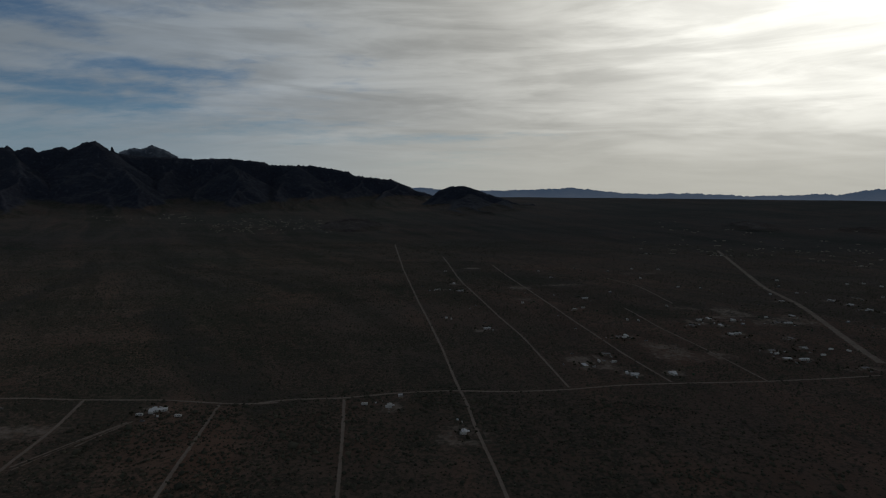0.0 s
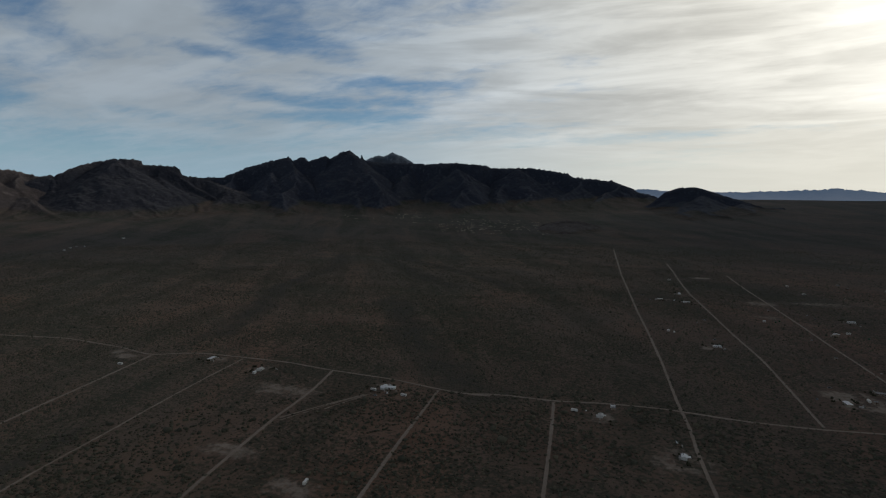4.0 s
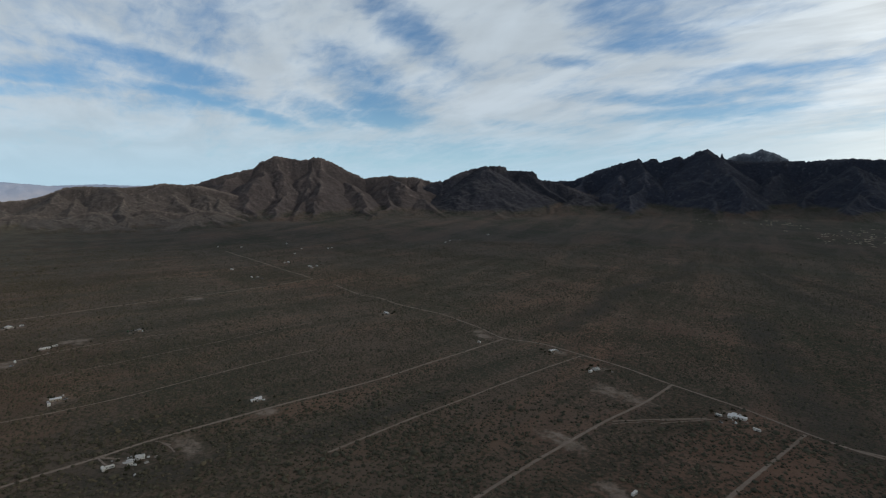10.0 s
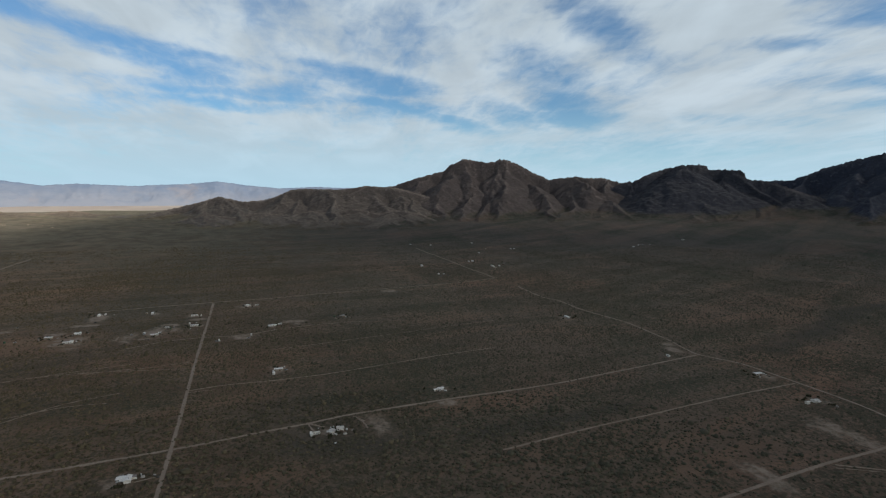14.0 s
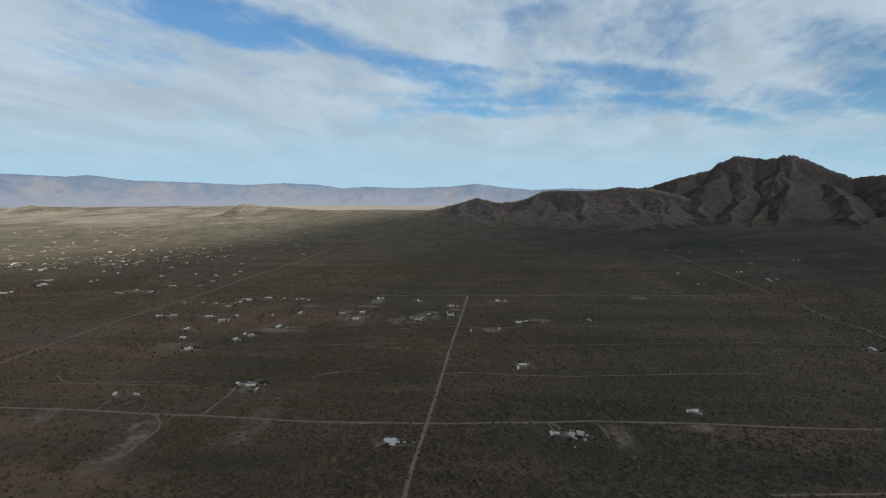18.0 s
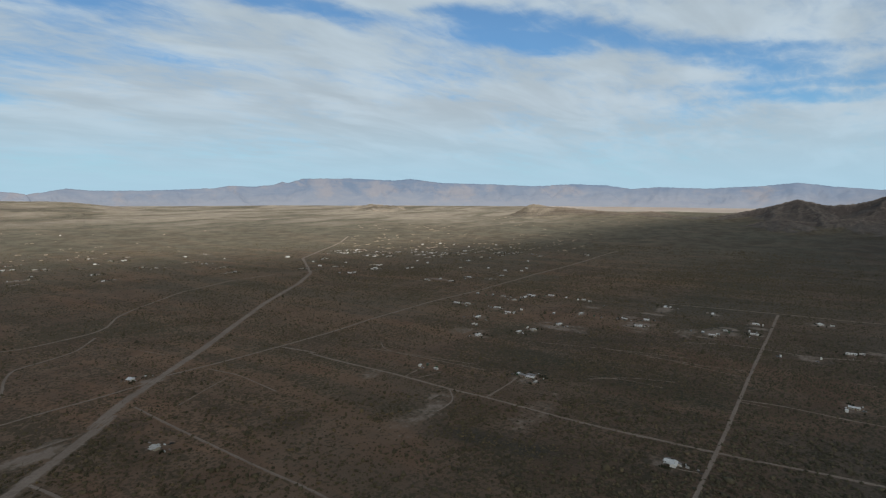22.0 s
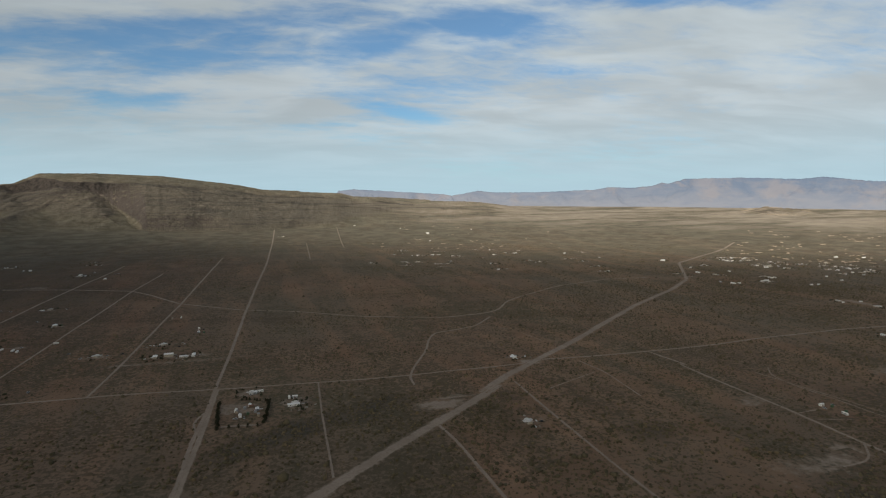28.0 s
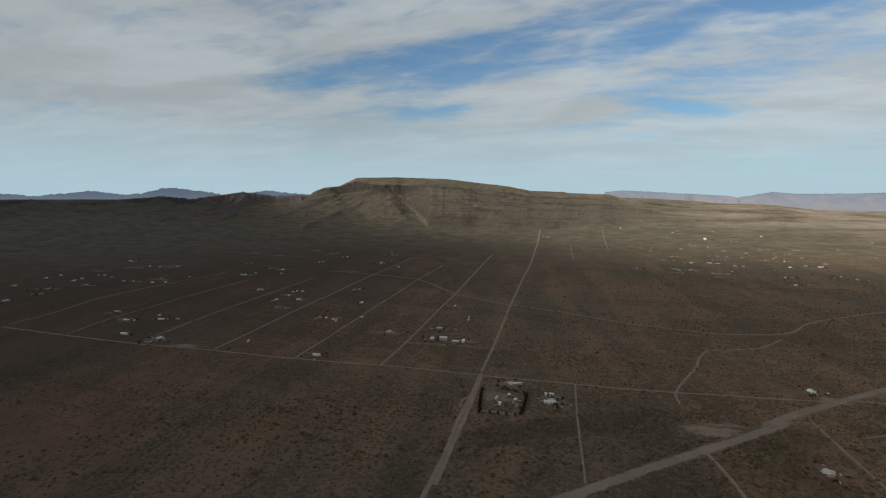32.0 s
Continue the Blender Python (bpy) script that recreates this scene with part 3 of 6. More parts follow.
def ridge_net(az, top, crest, foot, base, gap, fall, seed, wander, fork):
    """The ridge lines of a range: a crest, spurs that run down from its summits, and their side spurs.
    Each piece is two ends (across, away, height); across is in metres of arc at the crest."""
    rnd = random.Random(seed)
    arc = np.radians(az) * crest
    pieces = []

    def run(nodes, steep):
        pieces.extend((a, b, fall * steep) for a, b in zip(nodes[:-1], nodes[1:]))

    def at_base(u, v):
        return float(plain_rise(-v * math.sin(u / crest), v * math.cos(u / crest)))

    def side(u, v, z, turn, order):
        """A side spur that falls to the apron."""
        low = at_base(u, v)
        tall = z - low
        if tall < 12 or order > 3:
            return
        length = min(tall / (fall * rnd.uniform(0.55, 0.85)), gap * rnd.uniform(0.5, 1.1) / order)
        end = max(0.0, 1 - length * fall * 0.75 / tall)
        nodes, n = [(u, v, z)], 5
        for k in range(1, n + 1):
            turn += rnd.uniform(-0.28, 0.28)
            u, v = u + math.sin(turn) * length / n, v - math.cos(turn) * length / n
            f = k / n
            nodes.append((u, v, at_base(u, v) + tall * (1 - f * (1 - end)) ** 1.15 * (1 + rnd.uniform(-0.05, 0.05))))
            if k < n and rnd.random() < fork:
                side(*nodes[-1], turn + rnd.choice((-1, 1)) * rnd.uniform(0.6, 1.1), order + 1)
        run(nodes, 1.0)

    step = max(1, int(0.3 / (az[1] - az[0])))
    run([(float(arc[k]), crest, float(top[k])) for k in range(0, len(az), step)] + [(float(arc[-1]), crest, float(top[-1]))], 2.4)
    at = arc[0] + gap * 0.3
    peak = float((top - base).max())
    while at < arc[-1]:
        near = np.abs(arc - at) < gap * 0.45
        u = float(arc[near][np.argmax(top[near])]) if near.any() else at
        z = float(np.interp(u, arc, top)) - 3
        tall = z - at_base(u, crest)
        if tall > 15:
            length = (crest - foot) * min(1.0, (tall / peak) ** 0.6) * rnd.uniform(0.62, 1.05)
            power, turn, keep = rnd.uniform(1.0, 1.7), rnd.uniform(-wander, wander), rnd.uniform(0.68, 1.0)
            x, v, n, nodes = u, crest, 14, [(u, crest, z)]
            for k in range(1, n + 1):
                turn = turn * 0.9 + rnd.uniform(-0.30, 0.30)
                x, v = x + math.tan(max(-1.0, min(1.0, turn))) * length / n, v - length / n
                f = k / n
                knob = 1 + 0.12 * math.sin(f * rnd.uniform(9, 13) + at)
                nodes.append((x, v, min(nodes[-1][2] + 2, at_base(x, v) + tall * keep * (1 - f) ** power * knob)))
                for hand in (-1, 1):
                    if k < n - 1 and rnd.random() < 0.62:
                        side(*nodes[-1], hand * rnd.uniform(0.55, 1.15), 1)
            run(nodes, 1.1)
        at += gap * rnd.uniform(0.65, 1.35)
    return pieces


def mountain(name, line, foot, crest, back, mat, label, seed, gap=360.0, fall=0.62, blunt=5.0, jag=0.05, rough=9.0, wander=0.5, fork=0.55,
             apron=0.16, cap=None, category="mountain", kind="", step=0.09, rows=130, taper=0.8, taper_far=0.0, rim=None):
    """A range seen from the plain: crest, spurs and gullies over an apron of gravel, with the given skyline."""
    az = np.arange(line[0][0], line[-1][0] + step, step)
    el = np.interp(az, [p[0] for p in line], [p[1] for p in line])
    el = el + (fbm(az * 3.1, az * 0 + seed, 4, seed) - 0.5) * jag * 2 + (ridged(az * 5.3, az * 0 + seed, 3, seed + 5) - 0.6) * jag * 2.2
    away = crest * (1 + 0.05 * (fbm(az / 5.0, az * 0 + 3.3, 3, seed + 9) - 0.5))
    near = foot + (crest - foot) * 0.22 * (fbm(az / 6.0, az * 0 + 8.1, 3, seed + 4) - 0.5)
    top = EYE_Z + away * np.tan(np.radians(el))
    s = np.concatenate([np.linspace(0, 1, rows), 1 + np.linspace(0, 1, 7)[1:]])
    S, A = np.meshgrid(s, az, indexing="ij")
    R = np.where(S <= 1, near + (away - near) * S, away + (back - away) * (S - 1))
    X, Y = -R * np.sin(np.radians(A)), R * np.cos(np.radians(A))
    zb = height(X, Y) - (0.0 if kind else 4.0)
    c = np.clip(S, 0, 1)
    mass = np.maximum(top - zb, 0)
    # across and away, as the ridge lines are laid out, bent a little so that no ridge runs straight
    steady = 1 - c ** 6
    U = np.radians(A) * crest + steady * 120 * (fbm(X / 150, Y / 150, 4, seed + 2) - 0.5)
    V = crest + (R - away) + steady * 120 * (fbm(X / 150 + 40, Y / 150, 4, seed + 3) - 0.5)
    Z, rib_light = np.full_like(R, -1e3), np.zeros_like(R)
    base = zb[rows - 1]
    arc, deep = np.radians(az) * crest, away - near
    for (u0, v0, z0), (u1, v1, z1), steep in ridge_net(az, top, crest, foot, base, gap, fall, seed, wander, fork):
        reach = min(700.0, (max(z0, z1) - base.min() * 0.2) / fall + 60)
        i0, i1 = np.searchsorted(arc, (min(u0, u1) - reach, max(u0, u1) + reach))
        j0 = max(0, int((1 - (crest - min(v0, v1) + reach) / deep.min()) * rows) - 2)
        j1 = min(rows, int((1 - (crest - max(v0, v1) - reach) / deep.max()) * rows) + 2)
        if i1 - i0 < 2 or j1 - j0 < 2:
            continue
        w = np.s_[j0:j1, i0:i1]
        du, dv = u1 - u0, v1 - v0
        t = np.clip(((U[w] - u0) * du + (V[w] - v0) * dv) / (du * du + dv * dv + 1e-9), 0, 1)
        d = np.hypot(U[w] - u0 - t * du, V[w] - v0 - t * dv)
        h = z0 + (z1 - z0) * t - steep * (np.sqrt(d * d + blunt * blunt) - blunt)
        if cap:
            h = h - cap[1] * smooth_step(d, 4, 22) * ((v0 == crest) & (v1 == crest)) * smooth_step(A[w], cap[0][0], cap[0][0] + 2) * (1 - smooth_step(A[w], cap[0][1] - 2, cap[0][1]))
        better = h > Z[w]
        Z[w] = np.where(better, h, Z[w])
        # closeness to a ridge line, for the highlight painted along the ribs
        rib_light[w] = np.where(better, np.exp(-d / 22.0), rib_light[w])
    slab = np.zeros_like(R)
    if rim:
        # a tilted grassy top that ends at a rim, with a gullied scarp below it
        inside = away - R
        wide = np.interp(A, *rim[:2]) + 110 * (fbm(A * 0.9, A * 0 + 4.4, 4, seed + 12) - 0.5)
        past = inside - wide
        gully = ridged(np.radians(A) * crest / 42 + 1.2 * fbm(X / 130, Y / 130, 3, seed), R / 420, 4, seed + 13)
        face = np.interp(A, *rim[2:])
        sheer = np.clip(past, 0, None) * (0.17 + face * 0.66) - face * 16 * (gully - 0.55) * smooth_step(past, 5, 60)
        span = int(1.8 / step)
        bell = np.hanning(2 * span + 3)[1:-1]
        even = np.convolve(np.pad(top, span, mode="edge"), bell / bell.sum(), "valid")
        even = even + 16 * (fbm(X / 260, Y / 260, 5, seed + 6) - 0.5) + 24 * (1 - face) * (ridged(X / 420, Y / 190, 4, seed + 8) - 0.6)
        Z = np.maximum(Z, even - (0.13 + 0.07 * face) * np.minimum(inside, wide) - sheer)
        slab = (1 - smooth_step(past, -25, 5)) * (S <= 1)
    # the apron of gravel at the foot, cut by shallow runs
    skirt = zb + apron * mass * c ** 2.0 + 5 * c * (fbm(np.radians(A) * crest / 70, R / 500, 3, seed + 30) - 0.5)
    over = Z - skirt
    soft = 20.0
    Z = skirt + np.where(over > 90, over, soft * np.log1p(np.exp(np.clip(over / soft, -40, 5))))
    # broken rock: gullied faces and small ribs
    tall = np.clip((Z - skirt) / 70, 0, 1)
    Z = Z + tall * rough * (2 * ridged(X / 75 + 0.5 * fbm(X / 60, Y / 60, 3, seed), Y / 75, 4, seed + 1) - 1.25) * (1 - c ** 8)
    Z = Z + tall * rough * 0.35 * (2 * ridged(X / 26, Y / 26, 3, seed + 41) - 1.25) * (1 - c ** 20)
    # nothing before the crest may stand above the skyline
    k = max(1, int(0.4 / step))
    low = np.min([np.roll(np.pad(el, k, mode="edge"), d)[k:-k] for d in range(-k, k + 1)], axis=0)
    low = np.convolve(np.pad(low, k, mode="edge"), np.ones(2 * k + 1) / (2 * k + 1), "valid")
    Z = np.minimum(Z, EYE_Z + R * np.tan(np.radians(low - 0.03)))
    Z = zb + (Z - zb) * smooth_step(c, 0.0, 0.14)
    Z = np.where(S == 1, top, np.maximum(Z, zb))
    Z = np.where(S > 1, zb + (top - zb) * (1 - np.clip(S - 1, 0, 1) ** 0.8), Z)
    if taper:
        e = np.clip(np.minimum((A - az[0]) / taper, (az[-1] - A) / (taper_far or taper)), 0, 1)
        Z = zb + (Z - zb) * e * e * (3 - 2 * e)
    scarp = np.zeros_like(Z)
    if rim:
        along = np.radians(A) * crest
        # how strongly the painted shade covers the scarp
        scarp = face * smooth_step(past, -12, 14) * (1 - smooth_step(past + 70 * (gully - 0.5), 70, 150)) * (S <= 1)
        scarp = np.clip(scarp * (0.80 + 0.6 * gully), 0, 1)
        ledge = smooth_step(ridged(along / 1100 + R / 900 + 0.5 * fbm(X / 200, Y / 200, 3, seed), R / 150, 4, seed + 14), 0.70, 0.84) * 0.65
        scarp = np.maximum(scarp, ledge * smooth_step(c, 0.25, 0.6) * (S <= 1) * (1 - slab))
    fan = 1 - smooth_step(over, -12, float(np.clip(mass.max() * 0.14 - 12, 2, 45)))
    fan = np.maximum(fan, slab)
    if kind:
        bands = [(name, 0, len(s))]
    else:
        bands = [("gravel_fan", 0, int(rows * 0.34)), ("slope", int(rows * 0.34) - 1, int(rows * 0.86)), ("crest", int(rows * 0.86) - 1, rows), ("far_side", rows - 1, len(s))]
    whole = None if kind else new(name)
    for label_part, a, b in bands:
        me = mesh_from(label_part, np.stack([X, Y, Z], -1)[a:b].reshape(-1, 3), grid_faces(b - a, len(az))[:, ::-1], mat, True)
        for key, values in (("fan", fan), ("rib_light", rib_light), ("scarp", scarp), ("worn", grass_share(R, A))):
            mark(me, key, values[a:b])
        ob = new(label_part, me)
        if kind:
            whole = ob
        else:
            ob.parent = whole
    return tagged(whole, label, category, kind=kind)


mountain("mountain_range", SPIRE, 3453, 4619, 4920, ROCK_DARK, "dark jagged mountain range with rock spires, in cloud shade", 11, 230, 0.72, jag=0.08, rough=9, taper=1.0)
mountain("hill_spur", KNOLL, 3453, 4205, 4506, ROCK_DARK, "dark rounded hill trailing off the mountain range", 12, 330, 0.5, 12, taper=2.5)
mountain("snowy_peak", SNOW, 4642, 4882, 4927, ROCK_SNOW, "distant dark peak with a dusting of snow", 13, 130, 0.9, rough=6, rows=60)
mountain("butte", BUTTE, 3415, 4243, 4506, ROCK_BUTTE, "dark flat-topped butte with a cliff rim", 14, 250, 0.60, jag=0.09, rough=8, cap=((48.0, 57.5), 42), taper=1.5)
mountain("rocky_peak", PEAK, 3265, 4318, 4732, ROCK_BROWN, "brown rocky peak with deep gullies", 15, 230, 0.66, jag=0.09, rough=8, taper=2.0)
mountain("foothill_ridge", FOOTHILL, 3039, 3904, 4205, ROCK_FOOT, "low rolling brown foothills beside the peak", 16, 170, 0.56, 7, jag=0.06, rough=8, wander=0.9, apron=0.08, taper=2.0, taper_far=7.0)
mountain("foothill", [(77, -2.7), (80, -2.0), (82.5, -1.7), (84, -2.1), (86.5, -1.55), (89, -2.1), (91, -1.75), (93.5, -2.2), (96, -1.9), (98.5, -2.35), (101, -2.1), (105, -2.8)], 2950, 3450, 3700, ROCK_FOOT, "low bare brown foothills before the ridge", 26, 120, 0.46, 7, rough=7, rows=80, wander=0.9, apron=0.1, taper=3.0)
mountain("low_hill", HILLOCK, 3679, 3979, 4205, ROCK_FLAT, "low brown hillocks on the plain", 17, 150, 0.4, 12, rough=4, rows=60, taper=5.0, taper_far=3.0)
mountain("low_hill", KNOB, 4130, 4506, 4732, ROCK_FLAT, "pale low hill in sunlight", 18, 200, 0.4, 12, rough=4, rows=60, taper=3.0)
mountain("mesa", MESA, 3001, 4431, 4657, ROCK_TAN, "long grassy mesa with a dark cliff at its end", 19, 230, 0.34, 10, jag=0.02, rough=5, wander=0.7, taper=14.0, taper_far=3.0, apron=0.45, rim=((186, 200, 204, 206.5, 208.5, 212.5), (300, 430, 360, 240, 70, 20), (190, 200, 204.5, 212, 215), (0.0, 0.1, 1.0, 1.0, 0.4)))
mountain("badland_ridge", BADLAND, 3227, 4356, 4581, ROCK_BROWN, "dark brown broken hills at the foot of the mesa", 20, 240, 0.5, 8, jag=0.07, taper=2.0)
KNOLLS = dict(gap=120, fall=0.4, blunt=12, rough=4, rows=50, taper=1.5)
mountain("dark_knoll", [(5.5, -3.7), (8.0, -3.0), (9.6, -2.8), (11.5, -3.1), (13.5, -3.7)], 2776, 3039, 3227, ROCK_BROWN, "low dark knoll at the foot of the range", 31, **KNOLLS)
mountain("dark_knoll", [(-33.5, -3.4), (-31.0, -2.7), (-29.5, -2.5), (-27.0, -3.0), (-24.5, -3.4)], 3077, 3340, 3528, ROCK_BROWN, "low dark knoll on the far plain", 32, **KNOLLS)
mountain("dark_knoll", [(-41.0, -3.1), (-38.0, -2.7), (-36.5, -2.9), (-34.0, -3.4)], 3001, 3302, 3453, ROCK_BROWN, "low dark knoll on the far plain", 33, **KNOLLS)
FAR = dict(gap=90, fall=0.8, rough=4, jag=0.03, category="backdrop", kind="structure", rows=24, fork=0.2, apron=0.5)
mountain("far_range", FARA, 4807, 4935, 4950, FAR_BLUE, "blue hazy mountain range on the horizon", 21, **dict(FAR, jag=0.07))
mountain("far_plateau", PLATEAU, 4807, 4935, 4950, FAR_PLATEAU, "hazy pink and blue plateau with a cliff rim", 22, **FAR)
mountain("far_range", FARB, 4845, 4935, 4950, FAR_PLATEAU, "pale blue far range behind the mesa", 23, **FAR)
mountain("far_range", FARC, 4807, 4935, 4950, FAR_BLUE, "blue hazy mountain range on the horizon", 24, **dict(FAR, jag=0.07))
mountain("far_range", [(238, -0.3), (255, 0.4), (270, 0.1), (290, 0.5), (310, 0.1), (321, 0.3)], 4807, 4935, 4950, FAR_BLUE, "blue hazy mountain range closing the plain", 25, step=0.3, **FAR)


def dry_lake():
    r, a = np.meshgrid(np.linspace(0, 1, 12), np.radians(np.linspace(95, 124, 80)), indexing="ij")
    inner = 4340 + 200 * (fbm(np.degrees(a) / 5, a * 0, 3, 41) - 0.5)
    inner = inner + 560 * np.abs((np.degrees(a) - 109) / 15) ** 3
    r = inner + (4930 - inner) * r
    x, y = -r * np.sin(a), r * np.cos(a)
    me = mesh_from("dry_lake", np.stack([x, y, height(x, y) + 0.6], -1).reshape(-1, 3), grid_faces(12, 80), PLAYA, True)
    tagged(new("dry_lake", me), "pale pink dry lake bed in sunlight", "dry lake", kind="structure")


dry_lake()


PALE = material("pale_grass_flat", lambda n, at: (*pale_colour(n, at), 1.0), 0.95)


# paler sheet over the far plain, its colour raised to strengthen the sunlit stretch
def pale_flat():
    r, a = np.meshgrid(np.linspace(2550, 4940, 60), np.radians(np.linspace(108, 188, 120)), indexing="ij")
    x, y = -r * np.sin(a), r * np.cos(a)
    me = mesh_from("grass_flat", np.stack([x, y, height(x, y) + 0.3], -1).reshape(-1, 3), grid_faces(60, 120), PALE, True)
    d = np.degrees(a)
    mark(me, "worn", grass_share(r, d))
    tagged(new("grass_flat", me), "pale grassland on the open flat", "grassland", kind="structure")


pale_flat()


def cloud_stuff():
    """Cloud that lets the sun through where it thins out."""
    m = bpy.data.materials.new("cloud")
    m.use_nodes = True
    n = Nodes(m.node_tree)
    d = n.add("ShaderNodeBsdfDiffuse", {"Color": (0.8, 0.8, 0.8, 1)})
    t = n.add("ShaderNodeBsdfTranslucent", {"Color": (0.5, 0.5, 0.52, 1)})
    x = n.add("ShaderNodeMixShader", {0: 0.10, 1: d.outputs[0], 2: t.outputs[0]})
    thin = n.add("ShaderNodeAttribute")
    thin.attribute_name = "thin"
    x = n.add("ShaderNodeMixShader", {0: thin.outputs["Fac"], 1: x.outputs[0], 2: n.add("ShaderNodeBsdfTransparent").outputs[0]})
    n.add("ShaderNodeOutputMaterial", {0: x.outputs[0]})
    return m


# how far out the cloud's shadow reaches: bearing and metres
SHADE_EDGE = [(0, 6500), (95, 6000), (101, 4500), (108, 3800), (115, 3050), (122, 2500), (130, 2050), (140, 1750), (150, 1700), (165, 1820), (175, 1950), (185, 2300), (195, 2700), (203, 3100), (209, 3700), (213, 4200), (217, 6500), (360, 6500)]


def cloud_deck():
    """Thick cloud out of view, added between the sun and the valley to shade it; beyond its ragged edge the sun reaches
    the far plain.
    """
    u, v = np.meshgrid(np.arange(-9000, 16001, 160.0), np.arange(-14000, 14001, 160.0), indexing="ij")
    c, s = math.cos(radians(SUN_AZ)), math.sin(radians(SUN_AZ))
    rag = fbm(u / 1500 + 30, v / 1500 + 30, 5, 78) - 0.5
    # the place on the plain that each piece of cloud shades
    back = u - 2050 / math.tan(radians(SUN_EL))
    x, y = -s * back - c * v, c * back - s * v
    r, bearing = np.hypot(x, y), np.degrees(np.arctan2(-x, y)) % 360
    past = r - np.interp(bearing, *zip(*SHADE_EDGE)) + 900 * rag
    open_sky = smooth_step(past, np.interp(bearing, [150, 185], [-250, -900]), np.interp(bearing, [150, 185], [700, 1500])) * np.interp(bearing, [100, 160, 178, 195, 206, 213, 217], [1.0, 0.95, 0.88, 0.78, 0.62, 0.55, 0.2]) * (r < 9000)
    thin = 0.13 * smooth_step(past, -1500, 100)
    thin = np.maximum(thin, 0.10 * smooth_step(-back, -900, 900) * smooth_step(v + 600 * rag, -1700, -200) * (1 - smooth_step(v + 600 * rag, 900, 2600)))
    # thinned over the mountains, so that some sun picks out their slopes
    thin = np.maximum(thin, (0.05 + 0.12 * smooth_step(bearing, 35, 60) * (bearing < 200)) * smooth_step(r + 700 * rag, 2700, 3600) * smooth_step(v + 900 * rag, 1000, 2600) * (r < 9000))
    z = 2050 + 90 * (fbm(u / 900 + 30, v / 900 + 30, 4, 77) - 0.5)
    me = mesh_from("cloud_layer", np.stack([-s * u - c * v, c * u - s * v, z], -1).reshape(-1, 3), grid_faces(*u.shape), cloud_stuff(), True)
    mark(me, "thin", np.maximum(open_sky, thin))
    tagged(new("cloud_layer", me), "thick grey cloud deck shading the valley", "cloud", kind="structure")


cloud_deck()

# ---- roads ----
ROADS = []
# widths and centre lines of the dirt roads, metres
ROADS.append((3.4, [(-1252, 471.8), (-1094, 471.3), (-1052, 490.8), (-957, 491.5), (-837, 523), (-721.5, 525), (-649.5, 513.2), (-600, 546.6), (-522, 554.2), (-453.9, 560.8), (-383.1, 559.2), (-296.5, 561.9), (-263.2, 557.2), (-237.3, 553.8), (-203.1, 551.4), (-165.9, 557.5), (-204.5, 551), (-164.9, 565.2), (-107.1, 568.3), (-58.9, 581.1), (0.9, 589.5), (75.6, 589.5), (148.1, 599.8), (209.7, 615), (276.1, 622.5), (393.6, 631.5), (550, 654)]))
ROADS.append((3.4, [(-201.3, 2272), (-113.4, 1546), (-50.8, 1101), (-20.5, 907.5), (0.8, 751.5), (15.8, 624), (21.9, 584.8), (28.8, 539), (31.2, 504.2), (37.7, 457.3), (44.5, 415), (48.6, 378.5), (60, 274)]))
ROADS.append((3.4, [(0.2, 1848), (51.2, 1306), (90.2, 1046), (124.5, 831), (138.1, 697.5), (148.1, 599.8)]))
ROADS.append((3.4, [(152.9, 1646), (195.1, 1254), (216.8, 1068), (236.2, 886.5), (254.1, 750), (266.5, 675), (276.1, 622.5)]))
ROADS.append((2.9, [(354.8, 1035), (362, 889.5), (379.8, 780), (387.5, 703.5), (393.6, 631.5)]))
ROADS.append((2.9, [(428, 1418), (471.2, 1293), (469, 1077)]))
ROADS.append((9.8, [(1076, 2104), (919.5, 1682), (769.5, 1276), (724.5, 1084), (661.5, 913.5), (615, 787.5), (587.2, 700.5)]))
ROADS.append((3.4, [(-234.3, 549.6), (-224.2, 478.8), (-217.4, 425.7), (-209.9, 376.2), (-194.1, 272.4)]))
ROADS.append((3.8, [(-383.1, 558.2), (-365.5, 490.8), (-358.5, 446.2), (-354.3, 415.2), (-326.9, 290.2), (-310.6, 226.8), (-284.5, 125.1)]))
ROADS.append((3.4, [(-105.6, 564.8), (-91.8, 480.2), (-76.7, 377.1), (-61.3, 273.3)]))
ROADS.append((1.6, [(-345.3, 412), (-329.4, 450.2), (-311.5, 491.2), (-298.6, 509.8)]))
ROADS.append((3.8, [(-646.5, 512.5), (-616.5, 408.6), (-596.5, 329.5), (-585.6, 290.4), (-576.3, 240), (-568.7, 193.8), (-564.3, 163.8), (-561.6, 145.6), (-538.2, 17.4), (-526, -14.2), (-514.3, -65.7), (-505.2, -94.5), (-496.7, -130.9), (-489.9, -167.2), (-486, -186.6), (-475.3, -241), (-469, -285.6), (-459.2, -355.6), (-448.8, -407), (-441.6, -481.3), (-425.2, -576.2), (-416.8, -654), (-428.2, -633), (-408.8, -703.5)]))
ROADS.append((2.6, [(-519, 549), (-508, 482.2), (-496.5, 422.7), (-476.1, 332.1), (-460.3, 255.3), (-443, 186.8), (-432.8, 146.2)]))
ROADS.append((3.8, [(-1161, -217.6), (-840, -177.6), (-609, -147.3), (-533.5, -137.4), (-487.3, -131.4), (-410.1, -122.4), (-365.5, -115.4), (-261.9, -98.7)]))
ROADS.append((2.9, [(-1118, -431.7), (-1131, -381), (-1150, -310), (-1170, -219.5), (-1188, -154.2), (-1218, -55.1), (-1252, 56.1), (-1281, 179.7), (-1322, 329.5), (-1370, 452.1)]))
